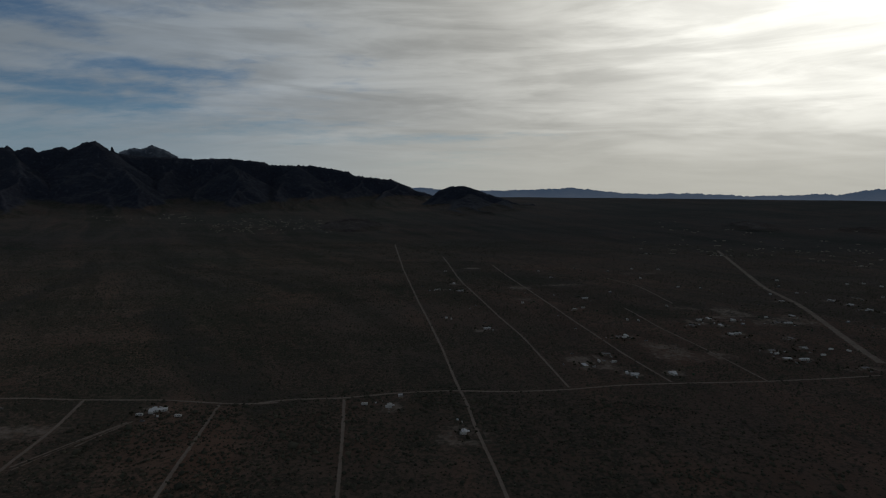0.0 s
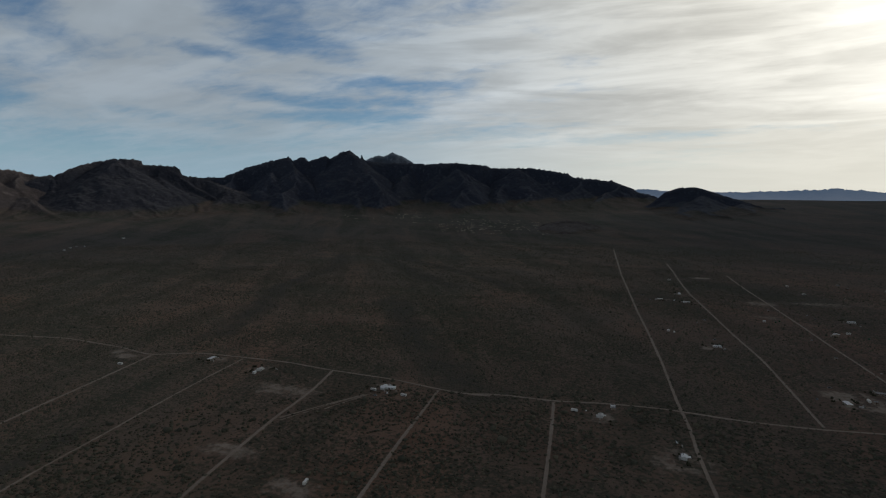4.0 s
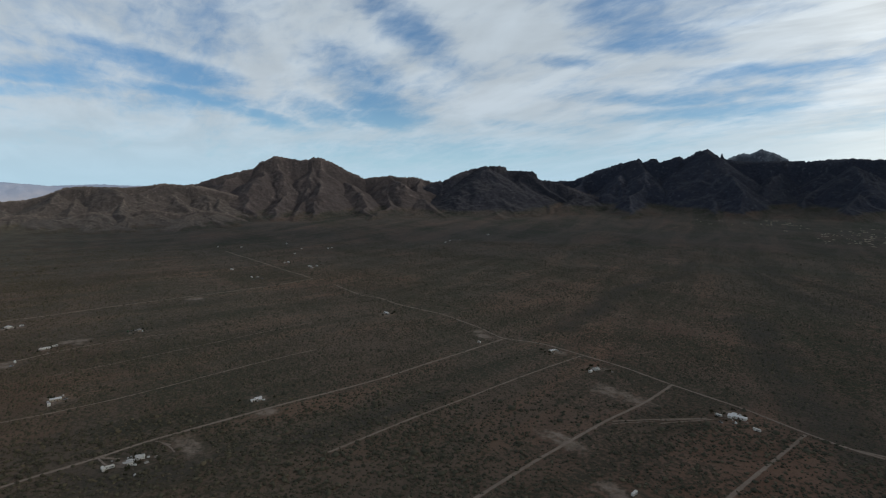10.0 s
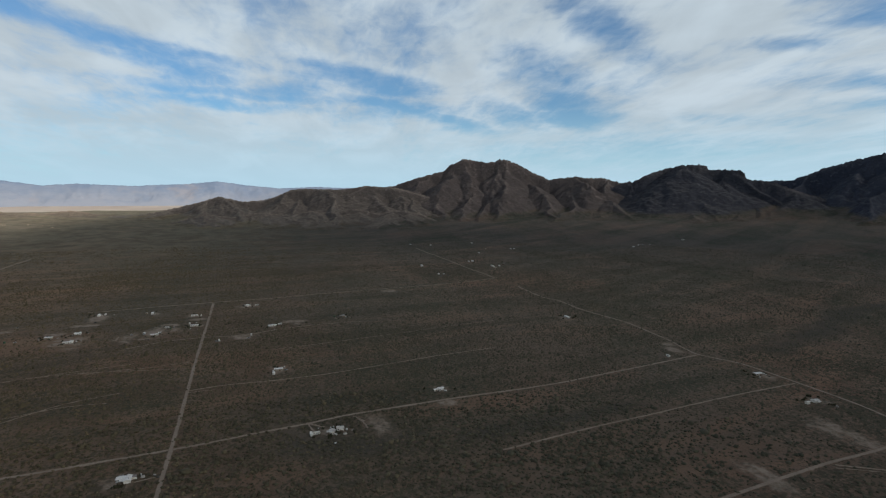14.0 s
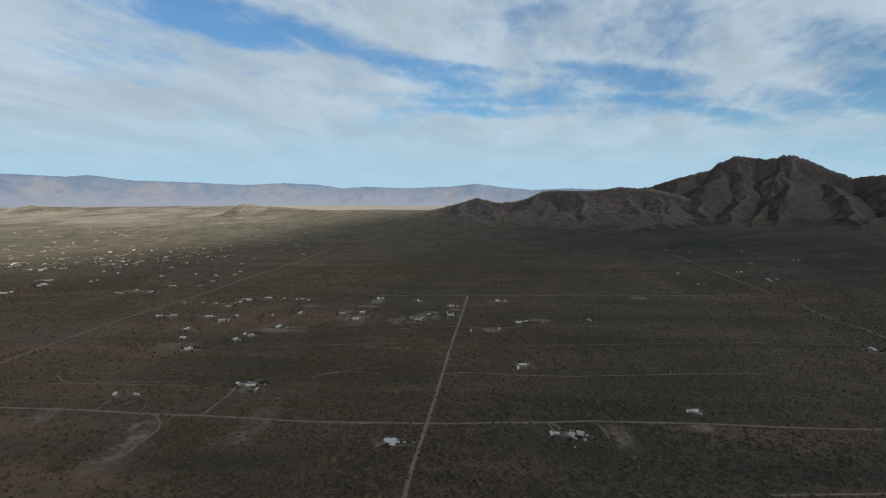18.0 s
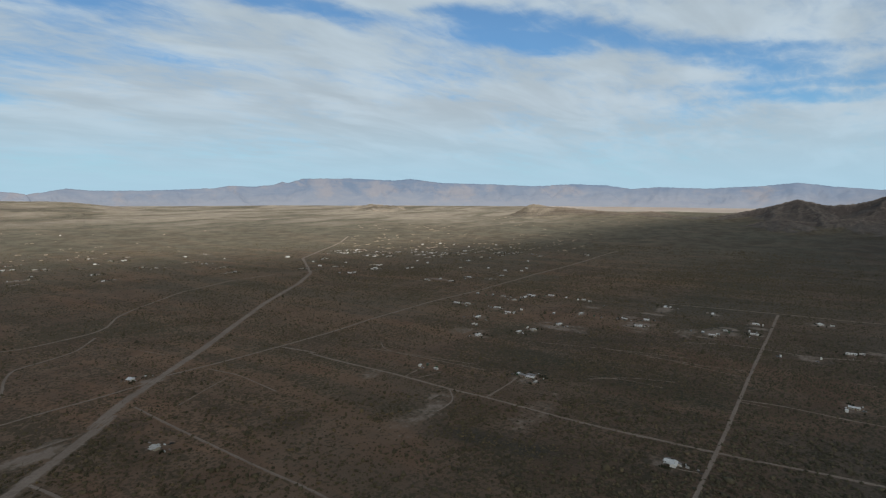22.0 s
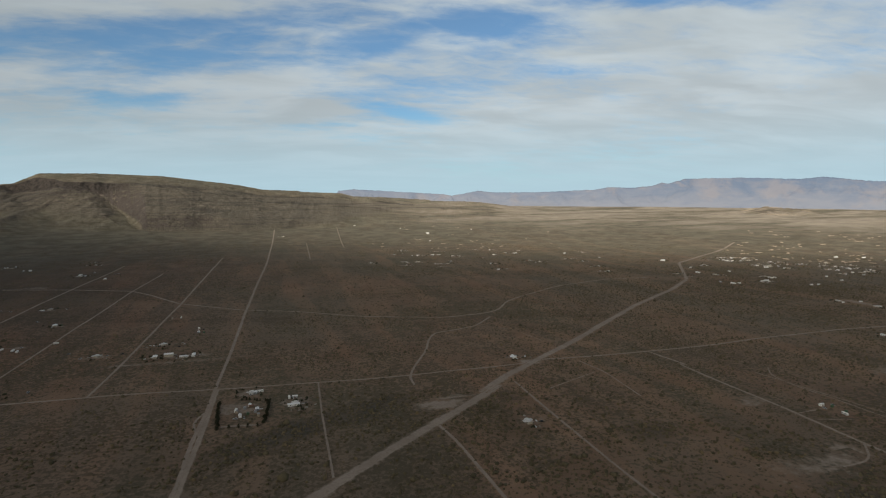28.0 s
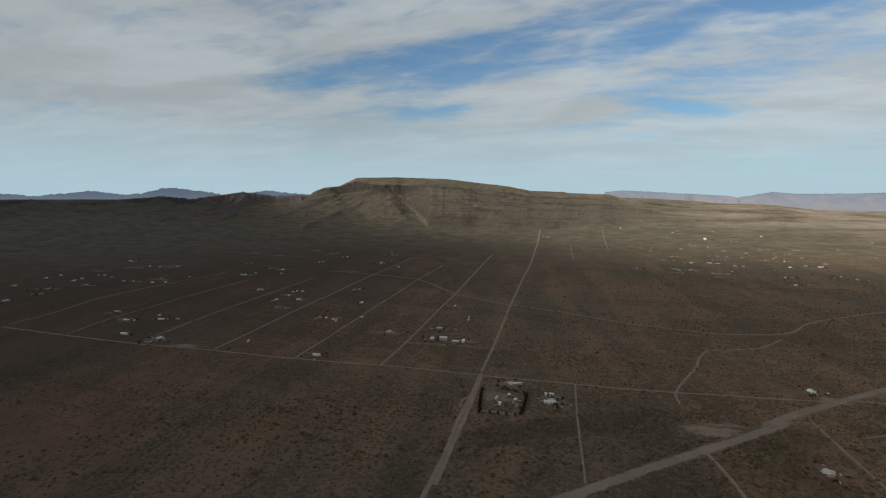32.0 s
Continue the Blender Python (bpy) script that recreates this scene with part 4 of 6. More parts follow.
ROADS.append((2.9, [(-1370, 452.1), (-1588, 432.3), (-1916, 407.2), (-2210, 382.4)]))
ROADS.append((2.1, [(-643.5, -154.1), (-655.5, -119.7), (-660, -61.8), (-670.5, 0.9), (-688.5, 61.2), (-718.5, 151.6), (-741, 249.6)]))
ROADS.append((2.1, [(-841.5, -278.4), (-877.5, -234.6), (-889.5, -189.1), (-892.5, -118.2), (-921, -77.6), (-942, -20.4), (-951, 54), (-952.5, 79.8)]))
ROADS.append((1.6, [(-730.5, -287), (-741, -254.2), (-741, -223.5), (-757.5, -171)]))
ROADS.append((1.6, [(-798, -63.3), (-816, 2.4), (-844.5, 87.6), (-876, 185.2), (-910.5, 306.5)]))
ROADS.append((9.8, [(152.2, -260.2), (32.1, -394.3), (6.4, -422.8), (-24.9, -457.7), (-74.6, -509.5), (-114.1, -549.5), (-164.9, -606), (-128.1, -573), (-176.4, -630), (-242.2, -694.5), (-318, -768), (-430, -886.5), (-566.5, -1026), (-733.5, -1176), (-862.5, -1314)]))
ROADS.append((7.5, [(-862.5, -1314), (-955.5, -1480), (-1042, -1636), (-1208, -1779), (-1666, -2193)]))
ROADS.append((4.2, [(-239.9, -688.5), (-310.6, -693), (-411, -708), (-533.7, -726), (-610.5, -742.5), (-780, -772.5), (-987, -790.5), (-1276, -841.5), (-1538, -868.5), (-2098, -966)]))
ROADS.append((2.9, [(-181.4, -609), (-190.9, -528.3), (-199, -466.8), (-208.2, -402.8), (-217.6, -351.5), (-222, -312.3), (-233.5, -208)]))
ROADS.append((3.4, [(988.5, -606), (850.5, -603), (678, -607.5), (561.5, -615), (445.8, -619.5), (335, -627), (254.5, -633), (166.1, -634.5), (129.8, -636), (46.5, -642), (-0.2, -645), (-66.9, -651), (-118.5, -660), (-159.8, -664.5), (-217.2, -676.5)]))
ROADS.append((4.2, [(452.8, -3008), (299, -1803), (246.8, -1314), (216.6, -1050), (182.7, -786), (166.4, -633), (158.1, -569.4), (152.6, -496.7), (143.1, -433.5), (140.9, -408.3), (131.6, -303.6)]))
ROADS.append((3.8, [(823.5, -1383), (643.5, -1356), (521.5, -1328), (458.1, -1269), (369, -1167), (235.5, -1089), (110.2, -1046), (4.9, -996), (-148.8, -963), (-237.6, -991.5), (-267.5, -1016), (-304.2, -1090), (-357.6, -1150), (-485, -1266), (-634.5, -1341), (-778.5, -1356)]))
ROADS.append((3.4, [(-236.5, -960), (-194.1, -891), (-152.6, -868.5), (-118.2, -856.5), (-101.7, -808.5), (-93.6, -757.5), (-70.5, -691.5), (-57.8, -645), (-61.7, -613.5)]))
ROADS.append((1.6, [(-194.1, -891), (-223, -879), (-251, -852), (-274.5, -781.5)]))
ROADS.append((2.6, [(1000, -625.5), (1011, -697.5), (1060, -825), (1076, -949.5), (1074, -1044), (1078, -1275)]))
ROADS.append((2.6, [(841.5, -609), (871.5, -694.5), (885, -780), (900, -906), (934.5, -1166)]))
ROADS.append((2.6, [(699, -612), (708, -675), (733.5, -795), (751.5, -936), (792, -1256)]))
ROADS.append((2.9, [(561.6, -619.5), (572.4, -709.5), (599.7, -862.5), (625.5, -1058), (663, -1342), (723, -1800)]))
ROADS.append((2.9, [(426.9, -625.5), (440.2, -742.5), (468.9, -949.5), (515.1, -1284), (550.8, -1620)]))
ROADS.append((3.4, [(300, -630), (307.4, -711), (319.8, -816), (341.7, -975), (362.4, -1146), (400.8, -1422), (478.5, -1995)]))
ROADS.append((3.4, [(-73.5, -501), (-84.3, -468.3), (-90.6, -437.7), (-111.6, -334.8)]))
ROADS.append((2.1, [(51.2, -640.5), (40.3, -543.8), (23.2, -417)]))
ROADS.append((2.6, [(239.4, -2506), (168.8, -1893)]))
ROADS.append((2.6, [(161.1, -3530), (65.4, -2298)]))
ROADS.append((1.6, [(-639, -149.2), (-643.5, -116.2)]))
ROADS.append((1.6, [(-493.5, -599), (-512.7, -531.3), (-538.3, -441.9)]))
ROADS.append((1.6, [(-694.5, -439), (-721.5, -365), (-747, -297.9), (-765, -240.5)]))
ROADS.append((1.6, [(-215.4, -581.2), (-292.4, -628.5)]))
ROADS.append((2.1, [(-290.1, -675), (-304.2, -630), (-307.5, -540.2)]))
ROADS.append((2.1, [(-464, -359.2), (-501.2, -364.8), (-535.3, -371.4)]))
ROADS.append((2.1, [(-450.8, -408.6), (-427.3, -377.4), (-387.6, -372.3)]))
ROADS.append((2.1, [(-305.1, 504.8), (-326.7, 464.8), (-350, 415.7)]))
ROADS.append((2.6, [(-514.7, -0.8), (-521.1, -12.6), (-528.5, -16)]))
ROADS.append((2.1, [(-534.8, 28.2), (-516.6, 41.2)]))
ROADS.append((1.8, [(-720, -371.9), (-735, -319.8), (-736.5, -258.1), (-727.5, -171.4)]))
ROADS.append((1.8, [(-599.1, -312.1), (-621, -272.1), (-624, -220.8)]))
ROADS.append((1.8, [(-438.2, -473.4), (-464.5, -479), (-490.3, -483.6)]))
ROADS.append((1.7, [(-450.8, -458.2), (-470.1, -455.5), (-491.1, -451.7)]))
ROADS.append((1.8, [(-458.2, -359.7), (-481.2, -363.6), (-512.1, -365)]))
ROADS.append((1.7, [(-588.9, -308.7), (-631.5, -271), (-655.5, -218.4)]))
ROADS.append((1.8, [(-444.2, -146.1), (-447.2, -136.5), (-450.9, -126.1)]))
ROADS.append((1.8, [(-528.2, -16.5), (-510.6, -13.5), (-498.9, -5.1)]))
ROADS.append((1.8, [(-535.2, 27.8), (-518.7, 39.6), (-500.2, 40.2)]))
ROADS.append((1.7, [(-567, 126.9), (-583, 134.4)]))
ROADS.append((1.7, [(-321.9, 453.2), (-308.9, 486.6), (-296.1, 516.6)]))
ROADS.append((2, [(-525, -615), (-504.8, -587.4), (-503.8, -550), (-517.8, -484.7), (-530, -410.7)]))
ROADS.append((5.6, [(164.4, -635.0), (156.9, -576.2), (148.7, -512.0), (143.1, -459.6), (137.9, -411.4), (132.6, -367.6)]))
ROADS.append((2.6, [(148.6, -507.6), (160.9, -528.0), (165.0, -549.9), (159.4, -566.1)]))
ROADS.append((3.4, [(134.9, -527.5), (119.8, -529.7), (104.8, -528.8), (96.9, -527.1)]))


def resample(pts, step):
    p = np.array(pts, float)
    d = np.concatenate([[0], np.cumsum(np.hypot(*np.diff(p, axis=0).T))])
    keep = np.concatenate([[True], np.diff(d) > 0.5])
    p, d = p[keep], d[keep]
    k = np.arange(0, d[-1], step)
    return np.stack([np.interp(k, d, p[:, 0]), np.interp(k, d, p[:, 1])], -1)


def smooth_line(p, times):
    for _ in range(times):
        p[1:-1] = 0.25 * p[:-2] + 0.5 * p[1:-1] + 0.25 * p[2:]
    return p


CELL = 3.0
SIDE = 1600
bare = np.zeros((SIDE, SIDE), bool)     # cells of the plan that carry no scrub


def clear_cells(x, y, radius):
    i, j = int((x / CELL) + SIDE / 2), int((y / CELL) + SIDE / 2)
    k = int(math.ceil(radius / CELL))
    if k < i < SIDE - k - 1 and k < j < SIDE - k - 1:
        a, b = np.ogrid[-k:k + 1, -k:k + 1]
        bare[i - k:i + k + 1, j - k:j + k + 1] |= (a * a + b * b) * CELL * CELL <= radius * radius + 1


def road(width, pts, seed):
    p = smooth_line(resample(pts, 9.0), 3)
    width *= 0.78 if width < 6 else 0.95
    far = np.interp(np.hypot(p[:, 0], p[:, 1]), [700, 1800], [1.0, 1.5]) if width < 6 else 1.0
    if len(p) < 3:
        return
    t = np.gradient(p, axis=0)
    t /= np.hypot(*t.T)[:, None] + 1e-9
    nrm = np.stack([-t[:, 1], t[:, 0]], -1)
    k = np.arange(len(p))
    left = far * width / 2 * (1 + 0.35 * (fbm(k / 4.0, k * 0.0 + seed, 3, seed) - 0.5))
    right = far * width / 2 * (1 + 0.35 * (fbm(k / 4.0, k * 0.0 + seed + 50, 3, seed) - 0.5))
    rows = []
    # berm, bed and berm
    for off, lift in ((1.7, -0.45), (1.05, 0.22), (0.8, 0.10), (0.0, 0.14), (-0.8, 0.10), (-1.05, 0.22), (-1.7, -0.45)):
        q = p + nrm * (off * np.where(off > 0, left, right))[:, None]
        rows.append(np.column_stack([q, height(q[:, 0], q[:, 1]) + lift + 0.32]))
    v = np.stack(rows, 1).reshape(-1, 3)
    me = mesh_from("road", v, grid_faces(len(p), 7), DIRT, True)
    firm = 0.78 if width > 8 else 0.95 if width > 2.2 else 0.85 if width > 1.6 else 0.66
    mark(me, "worn", np.tile(np.array([0.0, 0.55, 1.0, 0.9, 1.0, 0.55, 0.0]) * firm, len(p)))
    ob = new("road", me)
    kind = "broad graded dirt road" if width > 8 else "narrow dirt track" if width < 2.4 else "pale dirt road"
    tagged(ob, kind + " with low berms across the scrub", "road", kind="structure")
    for x, y in p:
        clear_cells(x, y, width / 2 + 2.4)


for number, (width, pts) in enumerate(ROADS):
    road(width, pts, number)

# ---- dry washes ----
WASHES = []
WASHES.append((24, [(-553.5, 1029), (-447, 873), (-352.5, 738), (-274.5, 636), (-219, 580.5), (-175.5, 550.5), (-123, 517.5)]))
WASHES.append((21, [(-1125, 1736), (-907.5, 1342), (-883.5, 1180), (-843, 1018), (-748.5, 852), (-691.5, 732), (-622.5, 574.5)]))
WASHES.append((12, [(-87, 504), (-64.5, 492), (-42, 475.5), (-21, 457.5)]))
WASHES.append((21, [(-1107, 2008), (-753, 1570), (-535.5, 1419), (-367.5, 1266), (-301.5, 1185)]))
WASHES.append((21, [(-918, 1644), (-693, 1402), (-538.5, 1238), (-399, 1156)]))
WASHES.append((15, [(141, -441), (112.5, -478.5), (66, -508.5), (10.5, -534), (-37.5, -571.5), (-76.5, -585)]))
WASHES.append((12, [(-211.5, -594), (-175.5, -580.5), (-142.5, -555), (-117, -532.5)]))
WASHES.append((13.5, [(-436.5, 66), (-472.5, 117), (-480, 163.5), (-478.5, 213), (-496.5, 298.5), (-510, 370.5)]))
WASHES.append((12, [(-510, -64.5), (-460.5, -1.5), (-468, 63), (-511.5, 172.5)]))
WASHES.append((13.5, [(-354, -390), (-370.5, -327), (-388.5, -271.5), (-405, -222), (-411, -177)]))
WASHES.append((12, [(-337.5, -459), (-262.5, -463.5), (-217.5, -451.5)]))


lush = np.zeros((SIDE, SIDE), np.float32)     # how much thicker the scrub grows along the washes


def wash_colour(n, at):
    wild, bump = scrubland(n, at)
    worn = n.add("ShaderNodeAttribute")
    worn.attribute_name = "worn"
    f = n.math("ADD", worn.outputs["Fac"], n.math("MULTIPLY", n.math("SUBTRACT", n.noise(at, 0.023, 6.0, 0.65), 0.5), 2.4))
    dark = n.mix(n.span(n.noise(at, 0.3, 4.0, 0.6), 0.35, 0.65), (0.048, 0.043, 0.034), (0.085, 0.072, 0.055))
    return n.mix(n.span(f, 0.0, 1.2, 0.0, 0.92), wild, dark), bump, 1.0


WASH = material("brushy_wash", wash_colour, 0.95)


def wash(width, pts, seed):
    """A shallow run of dark brush along a drainage line."""
    p = smooth_line(resample(pts, 12.0), 8)
    t = np.gradient(p, axis=0)
    t /= np.hypot(*t.T)[:, None] + 1e-9
    nrm = np.stack([-t[:, 1], t[:, 0]], -1)
    k = np.arange(len(p))
    wide = width * 1.9 * (0.5 + 1.0 * fbm(k / 6.0, k * 0.0 + seed, 3, seed + 70))
    rows = []
    for off in (1.0, 0.5, 0.0, -0.5, -1.0):
        q = p + nrm * (off * wide)[:, None]
        rows.append(np.column_stack([q, height(q[:, 0], q[:, 1]) + 0.2]))
    me = mesh_from("wash", np.stack(rows, 1).reshape(-1, 3), grid_faces(len(p), 5), WASH, True)
    mark(me, "worn", (np.array([0.0, 0.7, 1.0, 0.7, 0.0])[None] * np.clip(np.minimum(k, len(p) - 1 - k) / 6.0, 0, 1)[:, None]).ravel())
    tagged(new("wash", me), "dry wash filled with dark brush", "dry wash", kind="structure")
    for (x, y), w in zip(p, wide):
        i, j, h = int(x / CELL + SIDE / 2), int(y / CELL + SIDE / 2), int(w * 0.6 / CELL)
        if h < i < SIDE - h and h < j < SIDE - h:
            lush[i - h:i + h + 1, j - h:j + h + 1] = 0.7


for number, (width, pts) in enumerate(WASHES):
    wash(width, pts, number)

# ---- houses ----
MOBILE = []
MOBILE += [(-556, 531), (-552, -361.8), (-1024, -1698), (-266.1, -1976), (-582, -1989), (-778, -1974), (-69.8, -3286), (371.7, -2746), (29.8, -3182), (-354.0, -2808), (-288.6, -1970), (-592, -1996), (-615, -2956), (2384, -3162), (-294.3, 531), (-1003, -667), (-1001, -656), (-1032, -629), (-912, -491), (-928, -413), (-895, -373.6), (-1088, -400.0), (-1087, -310.3), (-811, -477)]
MOBILE += [(-921, -262.5), (-1054, -230.3), (-976, -214.2), (-948, -84.3), (-997, 36.8), (-699, -56.2), (-824, -725), (-833, -702), (-759, -616), (-847, -638), (-828, -599), (-953, -704), (-978, -662), (-722, -500), (-996, -984), (-1116, -938), (-1134, -878), (-1205, -893), (74.0, 872), (186.0, 684), (229.3, 735), (28.9, 1302), (-10.2, 1214), (40.9, 1203)]
MOBILE += [(302.1, 1129), (275.2, 823), (288.9, 830), (473, 942), (422, 893), (471, 895), (579, 916), (598, 916), (637, 967), (473, 846), (540, 818), (471, 754), (471, 718), (493, 716), (546, 678), (704, 1105), (817, 1119), (888, 1139), (825, 1024), (835, -713), (786, -741), (759, -642), (679, -618), (1227, -763)]
MOBILE += [(593, -1132), (812, -1048), (713, -1010), (647, -899), (514, -991), (525, -845), (279.3, -773), (240.5, -769), (230.1, -776), (404, -642), (-897, 435)]
MOBILE += [(-544.7, -368.5), (-544.4, -358.7)]
MOBILE += [(71.7, -572.5)]
COTTAGE = []
COTTAGE += [(-448, -151.8), (-206.9, -702), (-161.7, -494), (-450, -155.4), (-1036, -552), (-949, -380.8), (-749, -490), (-1124, -146.6), (-660, -535), (-932, -659), (-1022, -923), (239.1, 651), (254.2, 1020), (452, 933), (512, 934), (460, 842), (527, 768), (289.2, 658), (824, 1073), (909, -756), (684, -640), (659, -980), (360.3, -788), (289.7, -837)]
BARN = []
BARN += [(-1020, -1696), (-354.0, -2828), (262.8, -778)]
SHED = []
SHED += [(-302.1, 520), (-292.4, 507), (-45.5, 574), (-500, -7.9), (-499, -12.6), (-586, 124.5), (-250.5, 326.1), (-546, -377.4), (-535, -345.1), (-494, -469), (-497, -488), (-175.1, -494), (-848, -1818), (-228.6, -3054), (117.6, -578), (121.9, -551), (115.1, -555), (107.9, -566), (128.9, -565), (75.8, -600), (-228.9, -3069), (-332.5, -2565), (-258.1, -1924), (-560, -1965)]
SHED += [(-391.8, -2343), (-484, -489), (-453, -160.4), (-465, 510), (-262.6, 518), (-44.4, 569), (-81.3, 549), (-1016, -636), (-1033, -592), (-1031, -563), (-1030, -535), (-1013, -495), (-897, -500), (-880, -530), (-912, -464), (-912, -450), (-929, -425), (-901, -370.7), (-955, -368.0), (-1029, -385.4), (-1092, -390.9), (-1089, -320.8), (-803, -464), (-784, -481)]
SHED += [(-755, -505), (-930, -297.5), (-933, -280.0), (-934, -257.6), (-970, -255.7), (-963, -248.4), (-974, -245.9), (-1052, -218.6), (-992, -225.3), (-1126, -129.6), (-1121, -154.2), (-862, -158.7), (-863, -155.3), (-890, -112.0), (-873, -114.2), (-957, -72.9), (-999, 20.5), (-1002, 27.8), (-685, -61.1), (-698, -47.7), (-1443, 339.8), (-1443, 319.8), (-825, -710), (-741, -635)]
SHED += [(-712, -588), (-711, -581), (-841, -650), (-832, -591), (-852, -590), (-866, -594), (-950, -729), (-991, -750), (-959, -659), (-941, -765), (-938, -739), (-993, -969), (-1031, -923), (-1038, -972), (-1087, -928), (-1138, -867), (73.6, 916), (181.8, 737), (159.2, 689), (215.6, 702), (210.1, 704), (230.1, 702), (233.6, 666), (232.0, 657)]
SHED += [(-29.3, 1207), (64.1, 1233), (66.1, 1051), (53.8, 1027), (-46.6, 1259), (-0.6, 952), (7.4, 948), (16.4, 939), (183.5, 1177), (162.8, 1078), (180.2, 1079), (187.9, 1091), (287.1, 1416), (355.6, 1379), (274.3, 1035), (294.5, 1010), (211.6, 972), (218.6, 869), (326.3, 935), (243.7, 1166), (250.8, 1141), (500, 1382), (377.5, 1199), (571, 957)]
SHED += [(584, 957), (515, 907), (471, 741), (536, 760), (492, 706), (533, 736), (563, 763), (583, 755), (310.9, 806), (290.0, 652), (313.7, 654), (562, 1273), (552, 1265), (610, 1261), (617, 1234), (625, 1187), (732, 1190), (598, 1061), (639, 1074), (799, 1202), (820, 1202), (814, 1108), (890, 1170), (808, 1024)]
SHED += [(954, 1153), (832, 999), (707, 924), (716, 897), (721, 886), (730, 876), (607, 868), (605, 875), (343.1, 927), (430, 1074), (444, 1052), (283.0, 820), (820, -714), (828, -711), (814, -764), (758, -751), (672, -644), (655, -629), (541, -670), (601, -1122), (804, -1051), (705, -1013), (721, -1052), (721, -1067)]
SHED += [(704, -1065), (700, -953), (702, -965), (702, -946), (505, -994), (511, -846), (492, -838), (483, -832), (491, -857), (405, -810), (377.7, -782), (348.1, -792), (330.8, -798), (452, -871), (264.4, -826), (263.5, -839), (261.4, -913), (259.9, -933), (268.2, -940), (252.6, -911), (373.4, -657), (658, -1125), (679, -1133), (561, -1029)]
SHED += [(336.6, -1021), (322.7, -1027), (-1452, 340.1), (-649, 469)]
SHED += [(-531.5, -344.8), (-543.2, -377.3), (-492.4, -484.1), (-487.8, -464.2), (-480.8, -481.5)]
SHED += [(125.3, -545.3), (117.0, -546.5), (123.1, -611.4), (118.5, -615.0), (113.8, -618.7), (79.1, -594.4), (73.1, -596.6)]
LONG = []
LONG += [(-289.4, 532)]
CABIN = []
CABIN += [(-54.3, 544), (21.1, 483), (-506, 14.1), (-500, 6.4), (-588, 130.5), (-466, 522), (123.0, -615), (70.8, -577)]
FAR_HOME = []
FAR_HOME += [(-1570, 517), (-970, -1426), (-1103, -1303), (-1057, -1263), (-944, -1240), (-1251, -1499), (-1274, -1510), (-1354, -1724), (-1507, -1211), (-1616, -1383), (-1700, -1703), (-1784, -1673), (1391, -886), (1328, -987), (1293, -1291), (994, -1224), (963, -1355), (662, -1521), (-1658, 305.6), (-1732, 493), (-1608, 522), (-2130, 661), (-2105, 777), (-2232, 1663)]
FAR_SHED = []
FAR_SHED += [(-1293, -948), (-1269, -923), (-1224, -928), (-1115, -1302), (-1078, -1437), (-925, -1264), (-962, -1241), (-1248, -1533), (-1322, -1697), (-1308, -1739), (-1071, -1560), (-1013, -1528), (-1304, -1512), (-1117, -1183), (-1137, -1183), (-1273, -1300), (-1251, -1230), (-1405, -1313), (-1513, -1395), (-1417, -1360), (-1415, -1407), (-1419, -1481), (-1388, -1171), (-1243, -1080)]
FAR_SHED += [(-1260, -1074), (-1300, -1016), (-1321, -908), (-1375, -927), (-1523, -1022), (-1493, -1019), (-1520, -1181), (-1777, -1497), (-1797, -1601), (-1810, -1439), (-1928, -1466), (-1914, -1353), (-1887, -1356), (7.8, 1515), (273.6, 1526), (391.4, 1587), (398.3, 1541), (472, 1532), (522, 1410), (813, 1291), (862, 1397), (869, 1388), (1012, 1335), (1058, 1342)]
FAR_SHED += [(1070, 1300), (631, 1568), (557, 1578), (1382, -906), (1336, -1005), (1346, -1023), (1442, -998), (1455, -1047), (1461, -1146), (1528, -1227), (1517, -1232), (1423, -1160), (1346, -1088), (1300, -1072), (1361, -1083), (1428, -1183), (1385, -1272), (1362, -1265), (1344, -1272), (1306, -1271), (1152, -1092), (1097, -1053), (1121, -1036), (1107, -1142)]
FAR_SHED += [(1008, -1230), (1146, -1419), (1139, -1437), (994, -1270), (944, -1349), (933, -1353), (918, -1285), (958, -1549), (955, -1568), (954, -1586), (965, -1720), (950, -1726), (766, -1621), (745, -1597), (749, -1661), (674, -1609), (671, -1625), (-1726, 478), (-1791, 478), (-1610, 545), (-1642, 569), (-2294, 426), (-2285, 408), (-2315, 466)]
FAR_SHED += [(-2376, 385.8), (-2114, 764), (-1477, 320.9), (-1468, 334.0), (-1977, 586), (-2158, 1383), (-2162, 1409), (-2147, 1431), (-2099, 1321), (-2463, 1179), (-2469, 837), (-2391, 674)]

